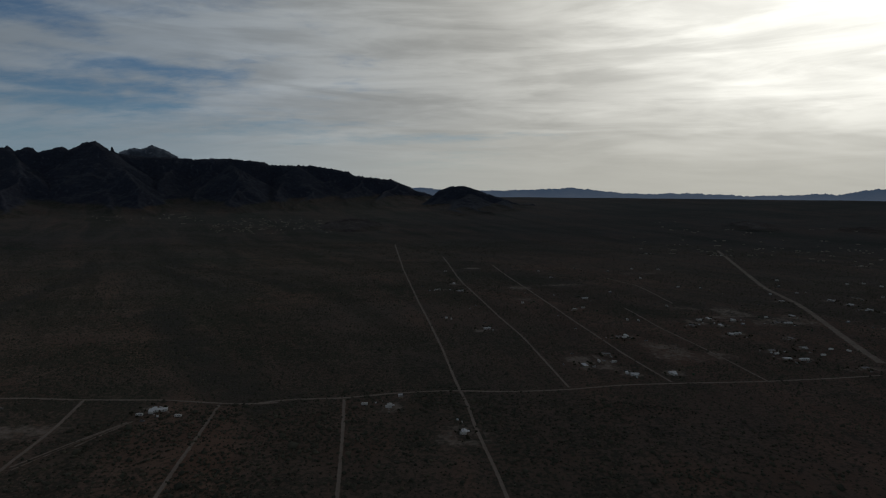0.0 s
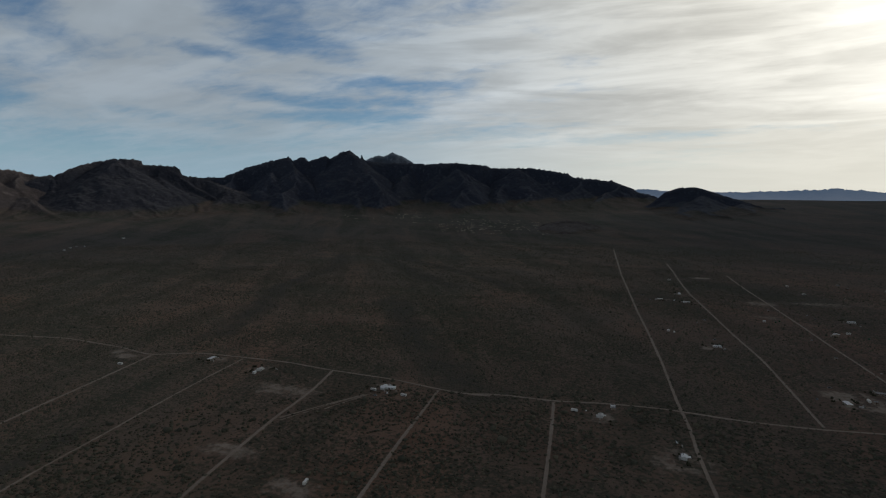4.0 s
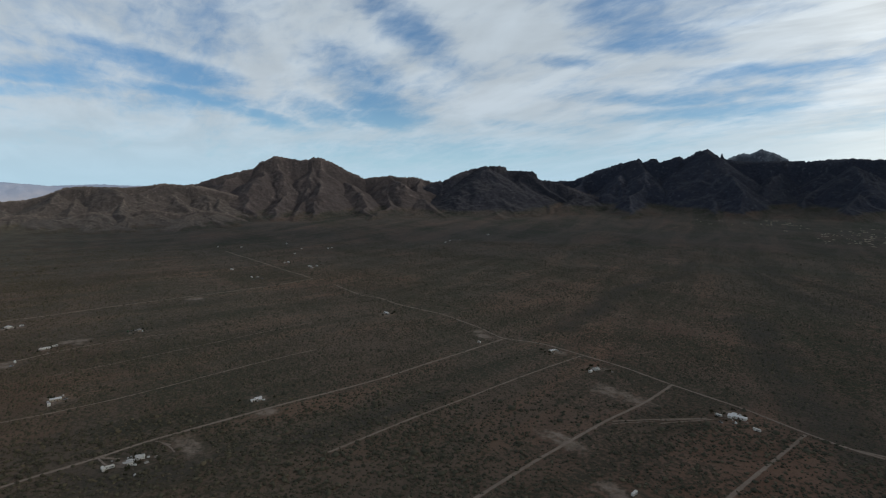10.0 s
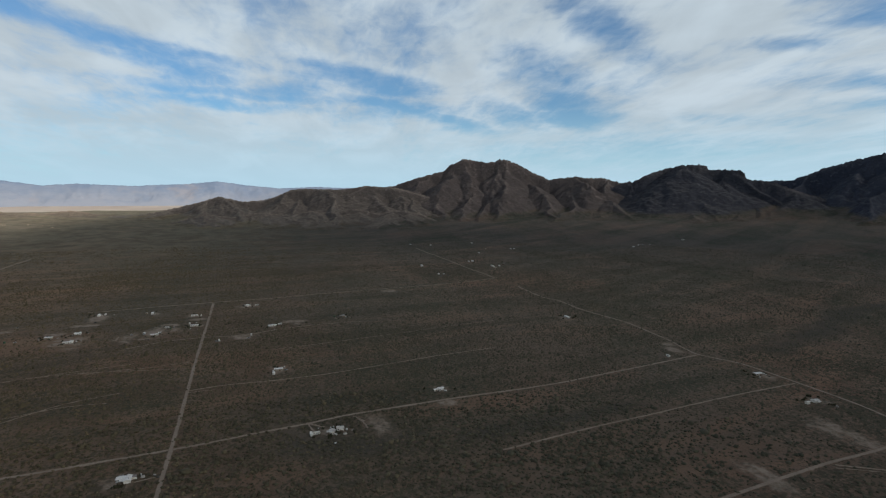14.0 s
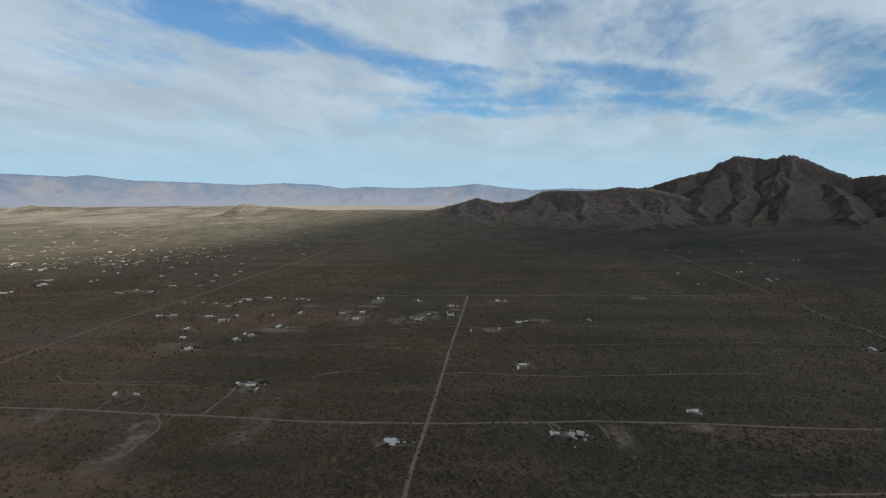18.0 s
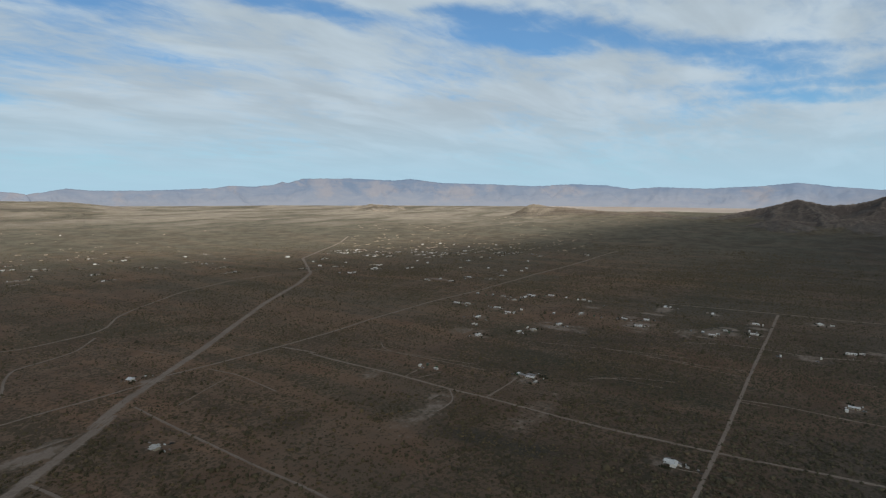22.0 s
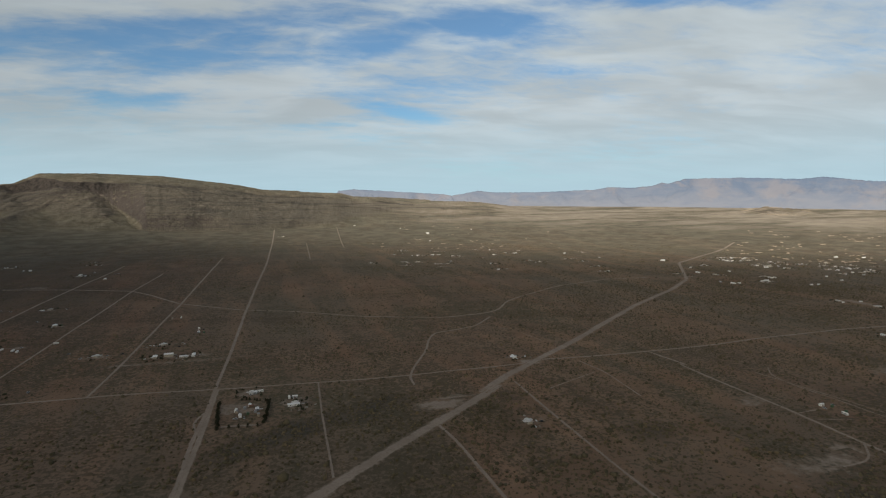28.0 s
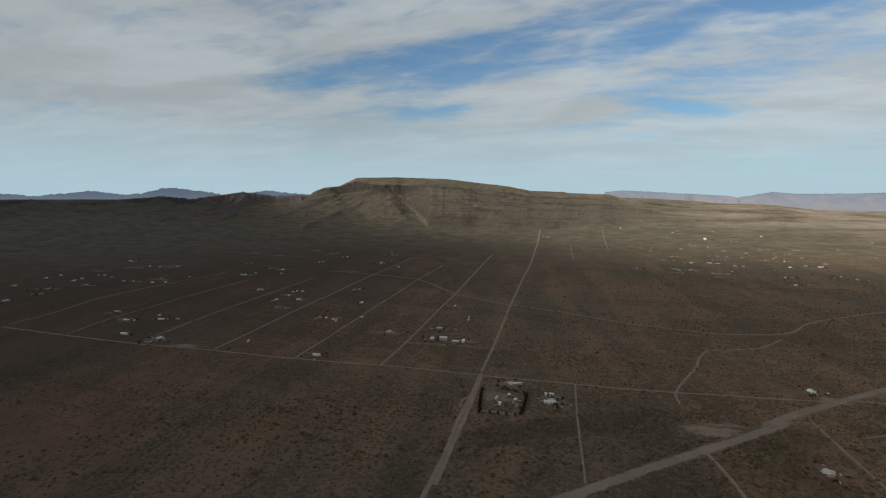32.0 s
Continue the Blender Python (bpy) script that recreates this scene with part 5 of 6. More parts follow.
PAINTS = {
    "white": paint("white_siding", (0.78, 0.77, 0.74), 0.22),
    "cream": paint("cream_siding", (0.45, 0.40, 0.32), 0.25),
    "tan": paint("tan_siding", (0.36, 0.29, 0.22), 0.25),
    "grey": paint("grey_siding", (0.30, 0.31, 0.32), 0.25),
    "metal_roof": paint("white_metal_roof", (0.80, 0.81, 0.82), 0.18, 0.4, 0.0),
    "pale_roof": paint("pale_tin_roof", (0.62, 0.61, 0.59), 0.25, 0.6),
    "grey_roof": paint("grey_shingle_roof", (0.33, 0.32, 0.32), 0.3, 0.9),
    "rust_roof": paint("rusty_roof", (0.22, 0.12, 0.08), 0.4, 0.7),
    "glass": paint("dark_window_glass", (0.03, 0.035, 0.04), 0.1, 0.1),
    "door": paint("brown_door", (0.12, 0.07, 0.045), 0.2),
    "dark": paint("dark_rubber", (0.03, 0.03, 0.03), 0.2),
    "wood": paint("weathered_wood", (0.16, 0.11, 0.075), 0.35, 0.9),
    "silver": paint("silver_car_paint", (0.45, 0.46, 0.47), 0.1, 0.3, 0.4),
    "green": paint("green_tank_plastic", (0.07, 0.12, 0.07), 0.2, 0.5),
}


def box(bm, x0, x1, y0, y1, z0, z1):
    v = [bm.verts.new(c) for c in ((x0, y0, z0), (x1, y0, z0), (x1, y1, z0), (x0, y1, z0), (x0, y0, z1), (x1, y0, z1), (x1, y1, z1), (x0, y1, z1))]
    for f in ((3, 2, 1, 0), (4, 5, 6, 7), (0, 1, 5, 4), (1, 2, 6, 5), (2, 3, 7, 6), (3, 0, 4, 7)):
        bm.faces.new([v[i] for i in f])


def part(name, bm, mat, parent, label=""):
    me = bpy.data.meshes.new(name)
    bm.to_mesh(me)
    bm.free()
    me.materials.append(mat)
    ob = new(name, me)
    ob.parent = parent
    if label:
        ob["label"] = label
    return ob


def slab(name, mat, parent, *span, label=""):
    bm = bmesh.new()
    box(bm, *span)
    return part(name, bm, mat, parent, label)


def gable(bm, length, width, z, rise, over, thick):
    """Two pitched sheets that meet at a ridge along x."""
    for side in (-1, 1):
        a = [(-length / 2 - over, 0, z + rise), (length / 2 + over, 0, z + rise),
             (length / 2 + over, side * (width / 2 + over), z - rise * over / (width / 2)), (-length / 2 - over, side * (width / 2 + over), z - rise * over / (width / 2))]
        lo = [bm.verts.new(c) for c in a]
        hi = [bm.verts.new((c[0], c[1], c[2] + thick)) for c in a]
        for f in ([lo[0], lo[1], lo[2], lo[3]], [hi[3], hi[2], hi[1], hi[0]], [lo[2], lo[1], hi[1], hi[2]], [lo[3], lo[2], hi[2], hi[3]], [lo[0], lo[3], hi[3], hi[0]], [lo[1], lo[0], hi[0], hi[1]]):
            bm.faces.new(f)
    bmesh.ops.recalc_face_normals(bm, faces=bm.faces)


def gabled_walls(bm, length, width, z0, z1, rise):
    x, y = length / 2, width / 2
    ends = []
    for s in (-x, x):
        ends.append([bm.verts.new(c) for c in ((s, -y, z0), (s, y, z0), (s, y, z1), (s, 0, z1 + rise), (s, -y, z1))])
    a, b = ends
    bm.faces.new(a)
    bm.faces.new(b[::-1])
    for i in range(5):
        bm.faces.new([a[i], b[i], b[(i + 1) % 5], a[(i + 1) % 5]])
    bmesh.ops.recalc_face_normals(bm, faces=bm.faces)


def windows(parent, length, width, z, xs, mat):
    for x in xs:
        for side in (-1, 1):
            w = slab("window", PAINTS["white"], parent, x - 0.6, x + 0.6, side * width / 2 - 0.04, side * width / 2 + 0.05, z - 0.5, z + 0.55)
            slab("pane", mat, w, x - 0.5, x + 0.5, side * (width / 2 + 0.055) - 0.02, side * (width / 2 + 0.055) + 0.02, z - 0.42, z + 0.46)


def make_mobile(length, width, wall, roof, label):
    e = new("mobile_home")
    slab("skirting", PAINTS["grey"], e, -length / 2 + 0.1, length / 2 - 0.1, -width / 2 + 0.1, width / 2 - 0.1, -0.6, 0.5)
    bm = bmesh.new()
    gabled_walls(bm, length, width, 0.45, 2.55, 0.3)
    part("wall", bm, PAINTS[wall], e)
    bm = bmesh.new()
    gable(bm, length, width, 2.57, 0.32, 0.25, 0.1)
    part("roof", bm, PAINTS[roof], e)
    windows(e, length, width, 1.65, [-length * 0.36, -length * 0.12, length * 0.30], PAINTS["glass"])
    slab("door", PAINTS["door"], e, length * 0.08, length * 0.08 + 0.95, -width / 2 - 0.06, -width / 2 + 0.02, 0.5, 2.45)
    slab("steps", PAINTS["wood"], e, length * 0.08 - 0.3, length * 0.08 + 1.3, -width / 2 - 1.5, -width / 2 - 0.08, -0.5, 0.55)
    return tagged(e, label, "mobile home", "homesteads on the plain")


def make_cottage(length, width, wall, roof, label):
    e = new("cottage")
    bm = bmesh.new()
    gabled_walls(bm, length, width, -0.6, 2.6, width * 0.15)
    part("wall", bm, PAINTS[wall], e)
    bm = bmesh.new()
    gable(bm, length, width, 2.62, width * 0.15, 0.5, 0.14)
    part("roof", bm, PAINTS[roof], e)
    windows(e, length, width, 1.6, [-length * 0.32, length * 0.32], PAINTS["glass"])
    slab("door", PAINTS["door"], e, -0.5, 0.5, -width / 2 - 0.06, -width / 2 + 0.02, 0.0, 2.05)
    bm = bmesh.new()
    box(bm, -length * 0.3, length * 0.3, -width / 2 - 3.0, -width / 2 - 0.55, 2.25, 2.37)
    part("porch_roof", bm, PAINTS[roof], e)
    for x in (-length * 0.28, length * 0.28):
        slab("porch_post", PAINTS["wood"], e, x - 0.07, x + 0.07, -width / 2 - 2.9, -width / 2 - 2.76, -0.5, 2.25)
    slab("chimney", PAINTS["grey"], e, length * 0.2, length * 0.2 + 0.6, 0.5, 1.1, 2.7, 2.6 + width * 0.15 + 0.6)
    # a lower wing across one end
    bm = bmesh.new()
    box(bm, -length * 0.42, -length * 0.42 + width * 0.62, width / 2, width / 2 + length * 0.34, -0.6, 2.15)
    wing = part("wing", bm, PAINTS[wall], e)
    bm = bmesh.new()
    x0, x1, y1 = -length * 0.42 - 0.25, -length * 0.42 + width * 0.62 + 0.25, width / 2 + length * 0.34 + 0.3
    low = [bm.verts.new(c) for c in ((x0, width / 2 + 0.02, 2.5), (x1, width / 2 + 0.02, 2.5), (x1, y1, 2.17), (x0, y1, 2.17))]
    high = [bm.verts.new((v.co.x, v.co.y, v.co.z + 0.12)) for v in low]
    for f in ((low[3], low[2], low[1], low[0]), tuple(high), *[(low[k], low[(k + 1) % 4], high[(k + 1) % 4], high[k]) for k in range(4)]):
        bm.faces.new(f)
    part("wing_roof", bm, PAINTS["grey_roof" if roof == "metal_roof" else roof], wing)
    return tagged(e, label, "house", "homesteads on the plain")


def make_barn(length, width, wall, roof, label):
    e = new("metal_barn")
    bm = bmesh.new()
    gabled_walls(bm, length, width, -0.6, 3.9, width * 0.14)
    part("wall", bm, PAINTS[wall], e)
    bm = bmesh.new()
    gable(bm, length, width, 3.92, width * 0.14, 0.3, 0.1)
    part("roof", bm, PAINTS[roof], e)
    for x in (-length * 0.25, length * 0.25):
        slab("roller_door", PAINTS["grey"], e, x - 1.8, x + 1.8, -width / 2 - 0.06, -width / 2 + 0.02, 0.0, 3.4)
    slab("door", PAINTS["door"], e, -0.5, 0.5, -width / 2 - 0.06, -width / 2 + 0.02, 0.0, 2.05)
    return tagged(e, label, "barn", "homesteads on the plain")


def make_shed(length, width, wall, roof, label):
    e = new("shed")
    bm = bmesh.new()
    gabled_walls(bm, length, width, -0.5, 2.3, 0.6)
    part("wall", bm, PAINTS[wall], e)
    bm = bmesh.new()
    gable(bm, length, width, 2.32, 0.6, 0.2, 0.08)
    part("roof", bm, PAINTS[roof], e)
    slab("door", PAINTS["door"], e, -0.6, 0.6, -width / 2 - 0.05, -width / 2 + 0.02, 0.0, 1.95)
    return tagged(e, label, "shed", "sheds round the homesteads")


def wheel(parent, x, y, r):
    bm = bmesh.new()
    bmesh.ops.create_cone(bm, cap_ends=True, segments=12, radius1=r, radius2=r, depth=0.22, matrix=Matrix.Translation((x, y, r)) @ Matrix.Rotation(math.pi / 2, 4, "X"))
    return part("wheel", bm, PAINTS["dark"], parent)


def make_trailer(label):
    e = new("travel_trailer")
    bm = bmesh.new()
    box(bm, -3.4, 3.4, -1.2, 1.2, 0.55, 2.9)
    bmesh.ops.bevel(bm, geom=bm.edges[:], offset=0.3, segments=2, affect="EDGES")
    part("body", bm, PAINTS["white"], e)
    for x in (-2.2, 0.2, 2.2):
        slab("window", PAINTS["glass"], e, x - 0.5, x + 0.5, -1.23, -1.19, 1.5, 2.2)
    slab("door", PAINTS["grey"], e, 1.0, 1.65, -1.24, -1.19, 0.7, 2.5)
    slab("hitch", PAINTS["dark"], e, 3.3, 4.4, -0.08, 0.08, 0.45, 0.6)
    for x in (-0.5, 0.4):
        for y in (-1.05, 1.05):
            wheel(e, x, y, 0.36)
    return tagged(e, label, "trailer", "trailers round the homesteads")


def make_car(colour, label):
    e = new("car")
    bm = bmesh.new()
    box(bm, -2.3, 2.3, -0.9, 0.9, 0.35, 0.98)
    bmesh.ops.bevel(bm, geom=bm.edges[:], offset=0.16, segments=2, affect="EDGES")
    part("body", bm, PAINTS[colour], e)
    bm = bmesh.new()
    bmesh.ops.create_cube(bm, size=1.0, matrix=Matrix.Translation((-0.3, 0, 1.27)) @ Matrix.Diagonal((2.5, 1.6, 0.62, 1)))
    for v in bm.verts:
        if v.co.z > 1.3:
            v.co.x, v.co.y = -0.3 + (v.co.x + 0.3) * 0.72, v.co.y * 0.86
    cabin = part("cabin", bm, PAINTS["glass"], e)
    slab("roof_panel", PAINTS[colour], cabin, -1.15, 0.55, -0.66, 0.66, 1.575, 1.62)
    for x in (-1.45, 1.45):
        for y in (-0.82, 0.82):
            wheel(e, x, y, 0.34)
    return tagged(e, label, "car", "cars parked by the homesteads")


def make_tank(label):
    e = new("water_tank")
    bm = bmesh.new()
    bmesh.ops.create_cone(bm, cap_ends=True, segments=16, radius1=1.5, radius2=1.5, depth=2.6, matrix=Matrix.Translation((0, 0, 1.1)))
    part("shell", bm, PAINTS["green"], e)
    bm = bmesh.new()
    bmesh.ops.create_cone(bm, cap_ends=True, segments=16, radius1=1.55, radius2=0.4, depth=0.5, matrix=Matrix.Translation((0, 0, 2.65)))
    part("lid", bm, PAINTS["green"], e)
    return tagged(e, label, "water tank", "water tanks by the homesteads")


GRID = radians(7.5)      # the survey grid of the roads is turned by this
dice = random.Random(4)


def put(proto, used, x, y, quarter):
    m = pose(x, y, float(height(x, y)), 0, 0, math.degrees(GRID) + 90 * quarter + dice.uniform(-7, 7))
    clear_cells(x, y, 9.5)
    if not used[0]:
        used[0] = True
        proto.matrix_basis = m
        return proto
    return copy_thing(proto, m)


def spread(protos, places, quarters=(0, 1)):
    stock = [(p, [False]) for p in protos]
    for x, y in places:
        put(*dice.choice(stock), x, y, dice.choice(quarters))
    for p, used in stock:
        if not used[0]:
            for o in (*p.children_recursive, p):
                bpy.data.objects.remove(o)


layer = iter(list(range(12)) * 100)


def bare_lot(x, y, wide, deep, turn, firm, name="bare_lot", label="patch of bare trampled dirt among the scrub"):
    """A patch of trodden dirt that fades into the scrub."""
    k = 16
    g = np.linspace(-1, 1, k)
    u, v = np.meshgrid(g, g, indexing="ij")
    c, s = math.cos(turn), math.sin(turn)
    px, py = x + c * u * wide - s * v * deep, y + s * u * wide + c * v * deep
    me = mesh_from(name, np.stack([px, py, height(px, py) + 0.10 + 0.02 * next(layer)], -1).reshape(-1, 3), grid_faces(k, k), DIRT, True)
    edge = np.clip((1 - (np.abs(u) ** 3 + np.abs(v) ** 3) ** (1 / 3)) * 1.7 + 0.7 * (fbm(px / 14, py / 14, 3, 62) - 0.5) * np.minimum(1, 6 * (1 - np.maximum(np.abs(u), np.abs(v)))), 0, 1)
    mark(me, "worn", edge * firm * (0.75 + 0.5 * (fbm(px / 11, py / 11, 3, 61) - 0.5)))
    tagged(new(name, me), label, "dirt lot", kind="structure")
    for a, b, e in zip(px.ravel(), py.ravel(), edge.ravel()):
        if e > 0.4:
            clear_cells(a, b, 3.0)


spread([make_mobile(11.0, 4.2, "white", "metal_roof", "white single-wide mobile home with a pale metal roof"),
        make_mobile(10.5, 5.6, "cream", "metal_roof", "cream double-wide mobile home with a pale metal roof"),
        make_mobile(12.5, 4.2, "white", "metal_roof", "white single-wide mobile home on a bare lot"),
        make_mobile(10.5, 5.4, "tan", "grey_roof", "tan double-wide mobile home with a grey roof")], MOBILE)
spread([make_cottage(7.5, 5.0, "white", "metal_roof", "white house with a pale metal roof and porch"),
        make_cottage(8.0, 5.2, "cream", "pale_roof", "cream house with a pale tin roof and porch"),
        make_cottage(9.0, 4.8, "white", "metal_roof", "long white house with a pale metal roof")], COTTAGE)
spread([make_mobile(17.0, 5.4, "white", "metal_roof", "long white mobile home with a pale metal roof")], LONG, (0,))
spread([make_cottage(6.2, 4.2, "white", "metal_roof", "tiny white cabin with a pale roof"),
        make_cottage(6.4, 4.4, "white", "pale_roof", "small white cabin with a weathered pale roof")], CABIN)
spread([make_barn(12.5, 7.5, "white", "metal_roof", "large white metal barn with roller doors"),
        make_barn(11.5, 7.5, "cream", "metal_roof", "cream metal barn with a white roof")], BARN)
spread([make_shed(4.5, 3, "white", "metal_roof", "small white shed with a metal roof"), make_shed(4, 3, "tan", "grey_roof", "small tan wooden shed"),
        make_trailer("white travel trailer parked on bare dirt"), make_trailer("white camping trailer with dark windows"),
        make_car("silver", "silver car parked on a dirt lot"), make_car("grey", "grey car parked on a dirt lot"), make_car("dark", "black car parked on a dirt lot"),
        make_shed(5.5, 3.6, "grey", "metal_roof", "grey workshop shed with a pale roof"), make_tank("green plastic water tank beside a home")], SHED, (0, 1, 2, 3))
# low sheds inside the walled yard
spread([make_shed(4.6, 2.8, "tan", "grey_roof", "low tan shed with a grey roof in the yard"), make_shed(3.2, 2.6, "grey", "grey_roof", "small grey shed in the yard"),
        make_shed(5.2, 2.6, "wood", "rust_roof", "brown wooden shed in the yard")], [(127.2, -561.4), (121.0, -570.6), (115.4, -574.3), (108.6, -559.4), (103.9, -551.1)])

for x, y in MOBILE + COTTAGE + BARN + LONG + CABIN:
    if math.hypot(x, y) < 2250:
        bare_lot(x + dice.uniform(-6, 6), y + dice.uniform(-6, 6), dice.uniform(13, 25), dice.uniform(9, 16), GRID, dice.uniform(0.3, 0.6))

LOTS = []
LOTS += [(-225, -682, 21, 14, 0.9), (-88, -552, 39, 15, 0.8), (-380, -380, 51, 15, 0.6), (-393, 478, 54, 20, 0.5), (-346, 344, 39, 14, 0.6), (20, 477, 36, 27, 0.55), (-678, 498, 24, 12, 0.7), (-96, -561, 42, 18, 0.8), (368, 730, 51, 26, 0.55), (188, 722, 21, 15, 0.7), (-670, -548, 39, 14, 0.5), (-808, -482, 45, 15, 0.5), (-256, 316, 27, 14, 0.55), (126, -573, 30, 24, 0.6)]
LOTS += [(72, -585, 21, 15, 0.6), (246, -750, 105, 8, 0.45), (-909, -296, 45, 14, 0.5), (-978, -45, 33, 12, 0.6), (-507, 54, 36, 14, 0.5), (-423, -513, 30, 15, 0.45), (555, 1496, 90, 24, 0.35), (501, 1040, 75, 21, 0.35), (-874, -360, 36, 18, 0.5), (-802, -472, 24, 48, 0.9), (-920, -386, 39, 21, 0.85), (-914, -284, 27, 39, 0.8), (-902, -378, 38, 30, 0.85), (-946, -267, 42, 22, 0.8)]
LOTS += [(-1064, -394, 42, 20, 0.7), (-666, -561, 30, 39, 0.6), (-363, -372, 51, 24, 0.75), (-423, -396, 15, 18, 0.8), (-454, -297, 90, 21, 0.3), (84, 1576, 39, 18, 0.8), (544, 982, 39, 90, 0.6), (328, 750, 45, 60, 0.5), (184, 1254, 36, 30, 0.6), (212, 699, 21, 39, 0.7), (442, 920, 21, 30, 0.8), (-549, 128, 12, 18, 0.7)]
LOTS += [(-792, -469, 18, 62, 0.75), (-898, -366, 24, 24, 0.85), (-912, -259, 18, 24, 0.85), (-989, -257, 18, 18, 0.80), (-899, -298, 18, 20, 0.75), (-979, -50, 14, 26, 0.80), (-988, 36, 14, 22, 0.80), (-884, -115, 14, 24, 0.80), (-1030, -965, 18, 50, 0.70), (-657, -532, 10, 24, 0.70), (-692, -54, 10, 18, 0.70), (185, 709, 26, 24, 0.85)]
LOTS += [(601, 928, 80, 40, 0.50), (495, 954, 40, 20, 0.60), (544, 676, 34, 14, 0.80), (174, 1119, 30, 24, 0.40), (62, 864, 14, 14, 0.70), (297, 1296, 90, 20, 0.40), (1399, -1234, 40, 24, 0.50), (614, -622, 26, 10, 0.80), (761, -1398, 40, 20, 0.50), (1317, -1282, 40, 18, 0.50), (-1242, 151, 20, 22, 0.70), (-705, 509, 12, 14, 0.75)]

LOTS += [(-890, -375, 18, 26, 0.75), (-917, -291, 20, 24, 0.75), (-958, -252, 20, 28, 0.75), (-983, -507, 14, 24, 0.7), (-810, -450, 20, 26, 0.7), (-790, -510, 18, 24, 0.7), (-1008, -393, 12, 30, 0.75), (-1027, -220, 15, 22, 0.75), (-1121, -146, 15, 24, 0.7), (-885, -125, 22, 24, 0.7), (-950, -414, 14, 18, 0.7)]
LOTS += [(1335, -1322, 40, 14, 0.5), (1151, -1082, 40, 14, 0.5), (1428, -1146, 40, 14, 0.5), (721, -1022, 24, 14, 0.6), (963, -1355, 40, 14, 0.5), (846, -723, 24, 14, 0.5), (814, -1055, 24, 14, 0.5), (990, -1236, 34, 14, 0.5), (501, -854, 24, 10, 0.5)]

for x, y, wide, deep, firm in LOTS:
    bare_lot(x, y, wide, deep, GRID, firm, label="wide patch of bare tan dirt")

# ---- far settlements ----
TOWNS = [(24.7, 32.9, 3384, 3719, 18), (11.6, 22.9, 2835, 3326, 110), (24.1, 27.9, 3236, 3570, 8), (-39.1, -20.2, 2119, 3392, 80), (127.8, 147.0, 1600, 2406, 24), (118.5, 143.6, 2008, 3229, 150), (111.5, 129.3, 3266, 3722, 16), (229.4, 237.8, 1437, 2145, 6), (201.9, 220.3, 1700, 2300, 8), (154.4, 180.0, 1647, 3133, 45), (161.2, 175.9, 1777, 3001, 16)]


def make_far_home(length, width, tall, wall, roof, label):
    e = new("far_house")
    bm = bmesh.new()
    gabled_walls(bm, length, width, -0.6, tall, width * 0.12)
    part("wall", bm, PAINTS[wall], e)
    bm = bmesh.new()
    gable(bm, length, width, tall + 0.02, width * 0.12, 0.3, 0.12)
    part("roof", bm, PAINTS[roof], e)
    slab("door", PAINTS["door"], e, -0.5, 0.5, -width / 2 - 0.06, -width / 2 + 0.02, 0.0, 2.05)
    return tagged(e, label, "house", "houses of the far settlements")


def settlement(places, colour):
    """The farthest roofs, too many and too small to tell apart."""
    bm = bmesh.new()
    for x, y in places:
        length, width, tall = dice.uniform(5, 12), dice.uniform(2.5, 4), dice.uniform(1.3, 1.9)
        start = len(bm.verts)
        gabled_walls_raw(bm, length, width, tall)
        bm.verts.ensure_lookup_table()
        m = pose(x, y, float(height(x, y)), 0, 0, math.degrees(GRID) + dice.choice((0, 90)) + dice.uniform(-8, 8))
        for k in range(start, len(bm.verts)):
            bm.verts[k].co = m @ bm.verts[k].co
    me = bpy.data.meshes.new("far_settlement")
    bm.to_mesh(me)
    bm.free()
    me.materials.append(PAINTS[colour])
    tagged(new("far_settlement", me), "many small pale houses of distant settlements", "settlement", kind="stuff")


def gabled_walls_raw(bm, length, width, tall):
    x, y = length / 2, width / 2
    a, b = [[bm.verts.new(c) for c in ((s, -y, -0.6), (s, y, -0.6), (s, y, tall), (s, 0, tall + 0.7), (s, -y, tall))] for s in (-x, x)]
    bm.faces.new(a[::-1])
    bm.faces.new(b)
    for i in range(5):
        bm.faces.new([a[i], a[(i + 1) % 5], b[(i + 1) % 5], b[i]])


TOWN_HOMES = []


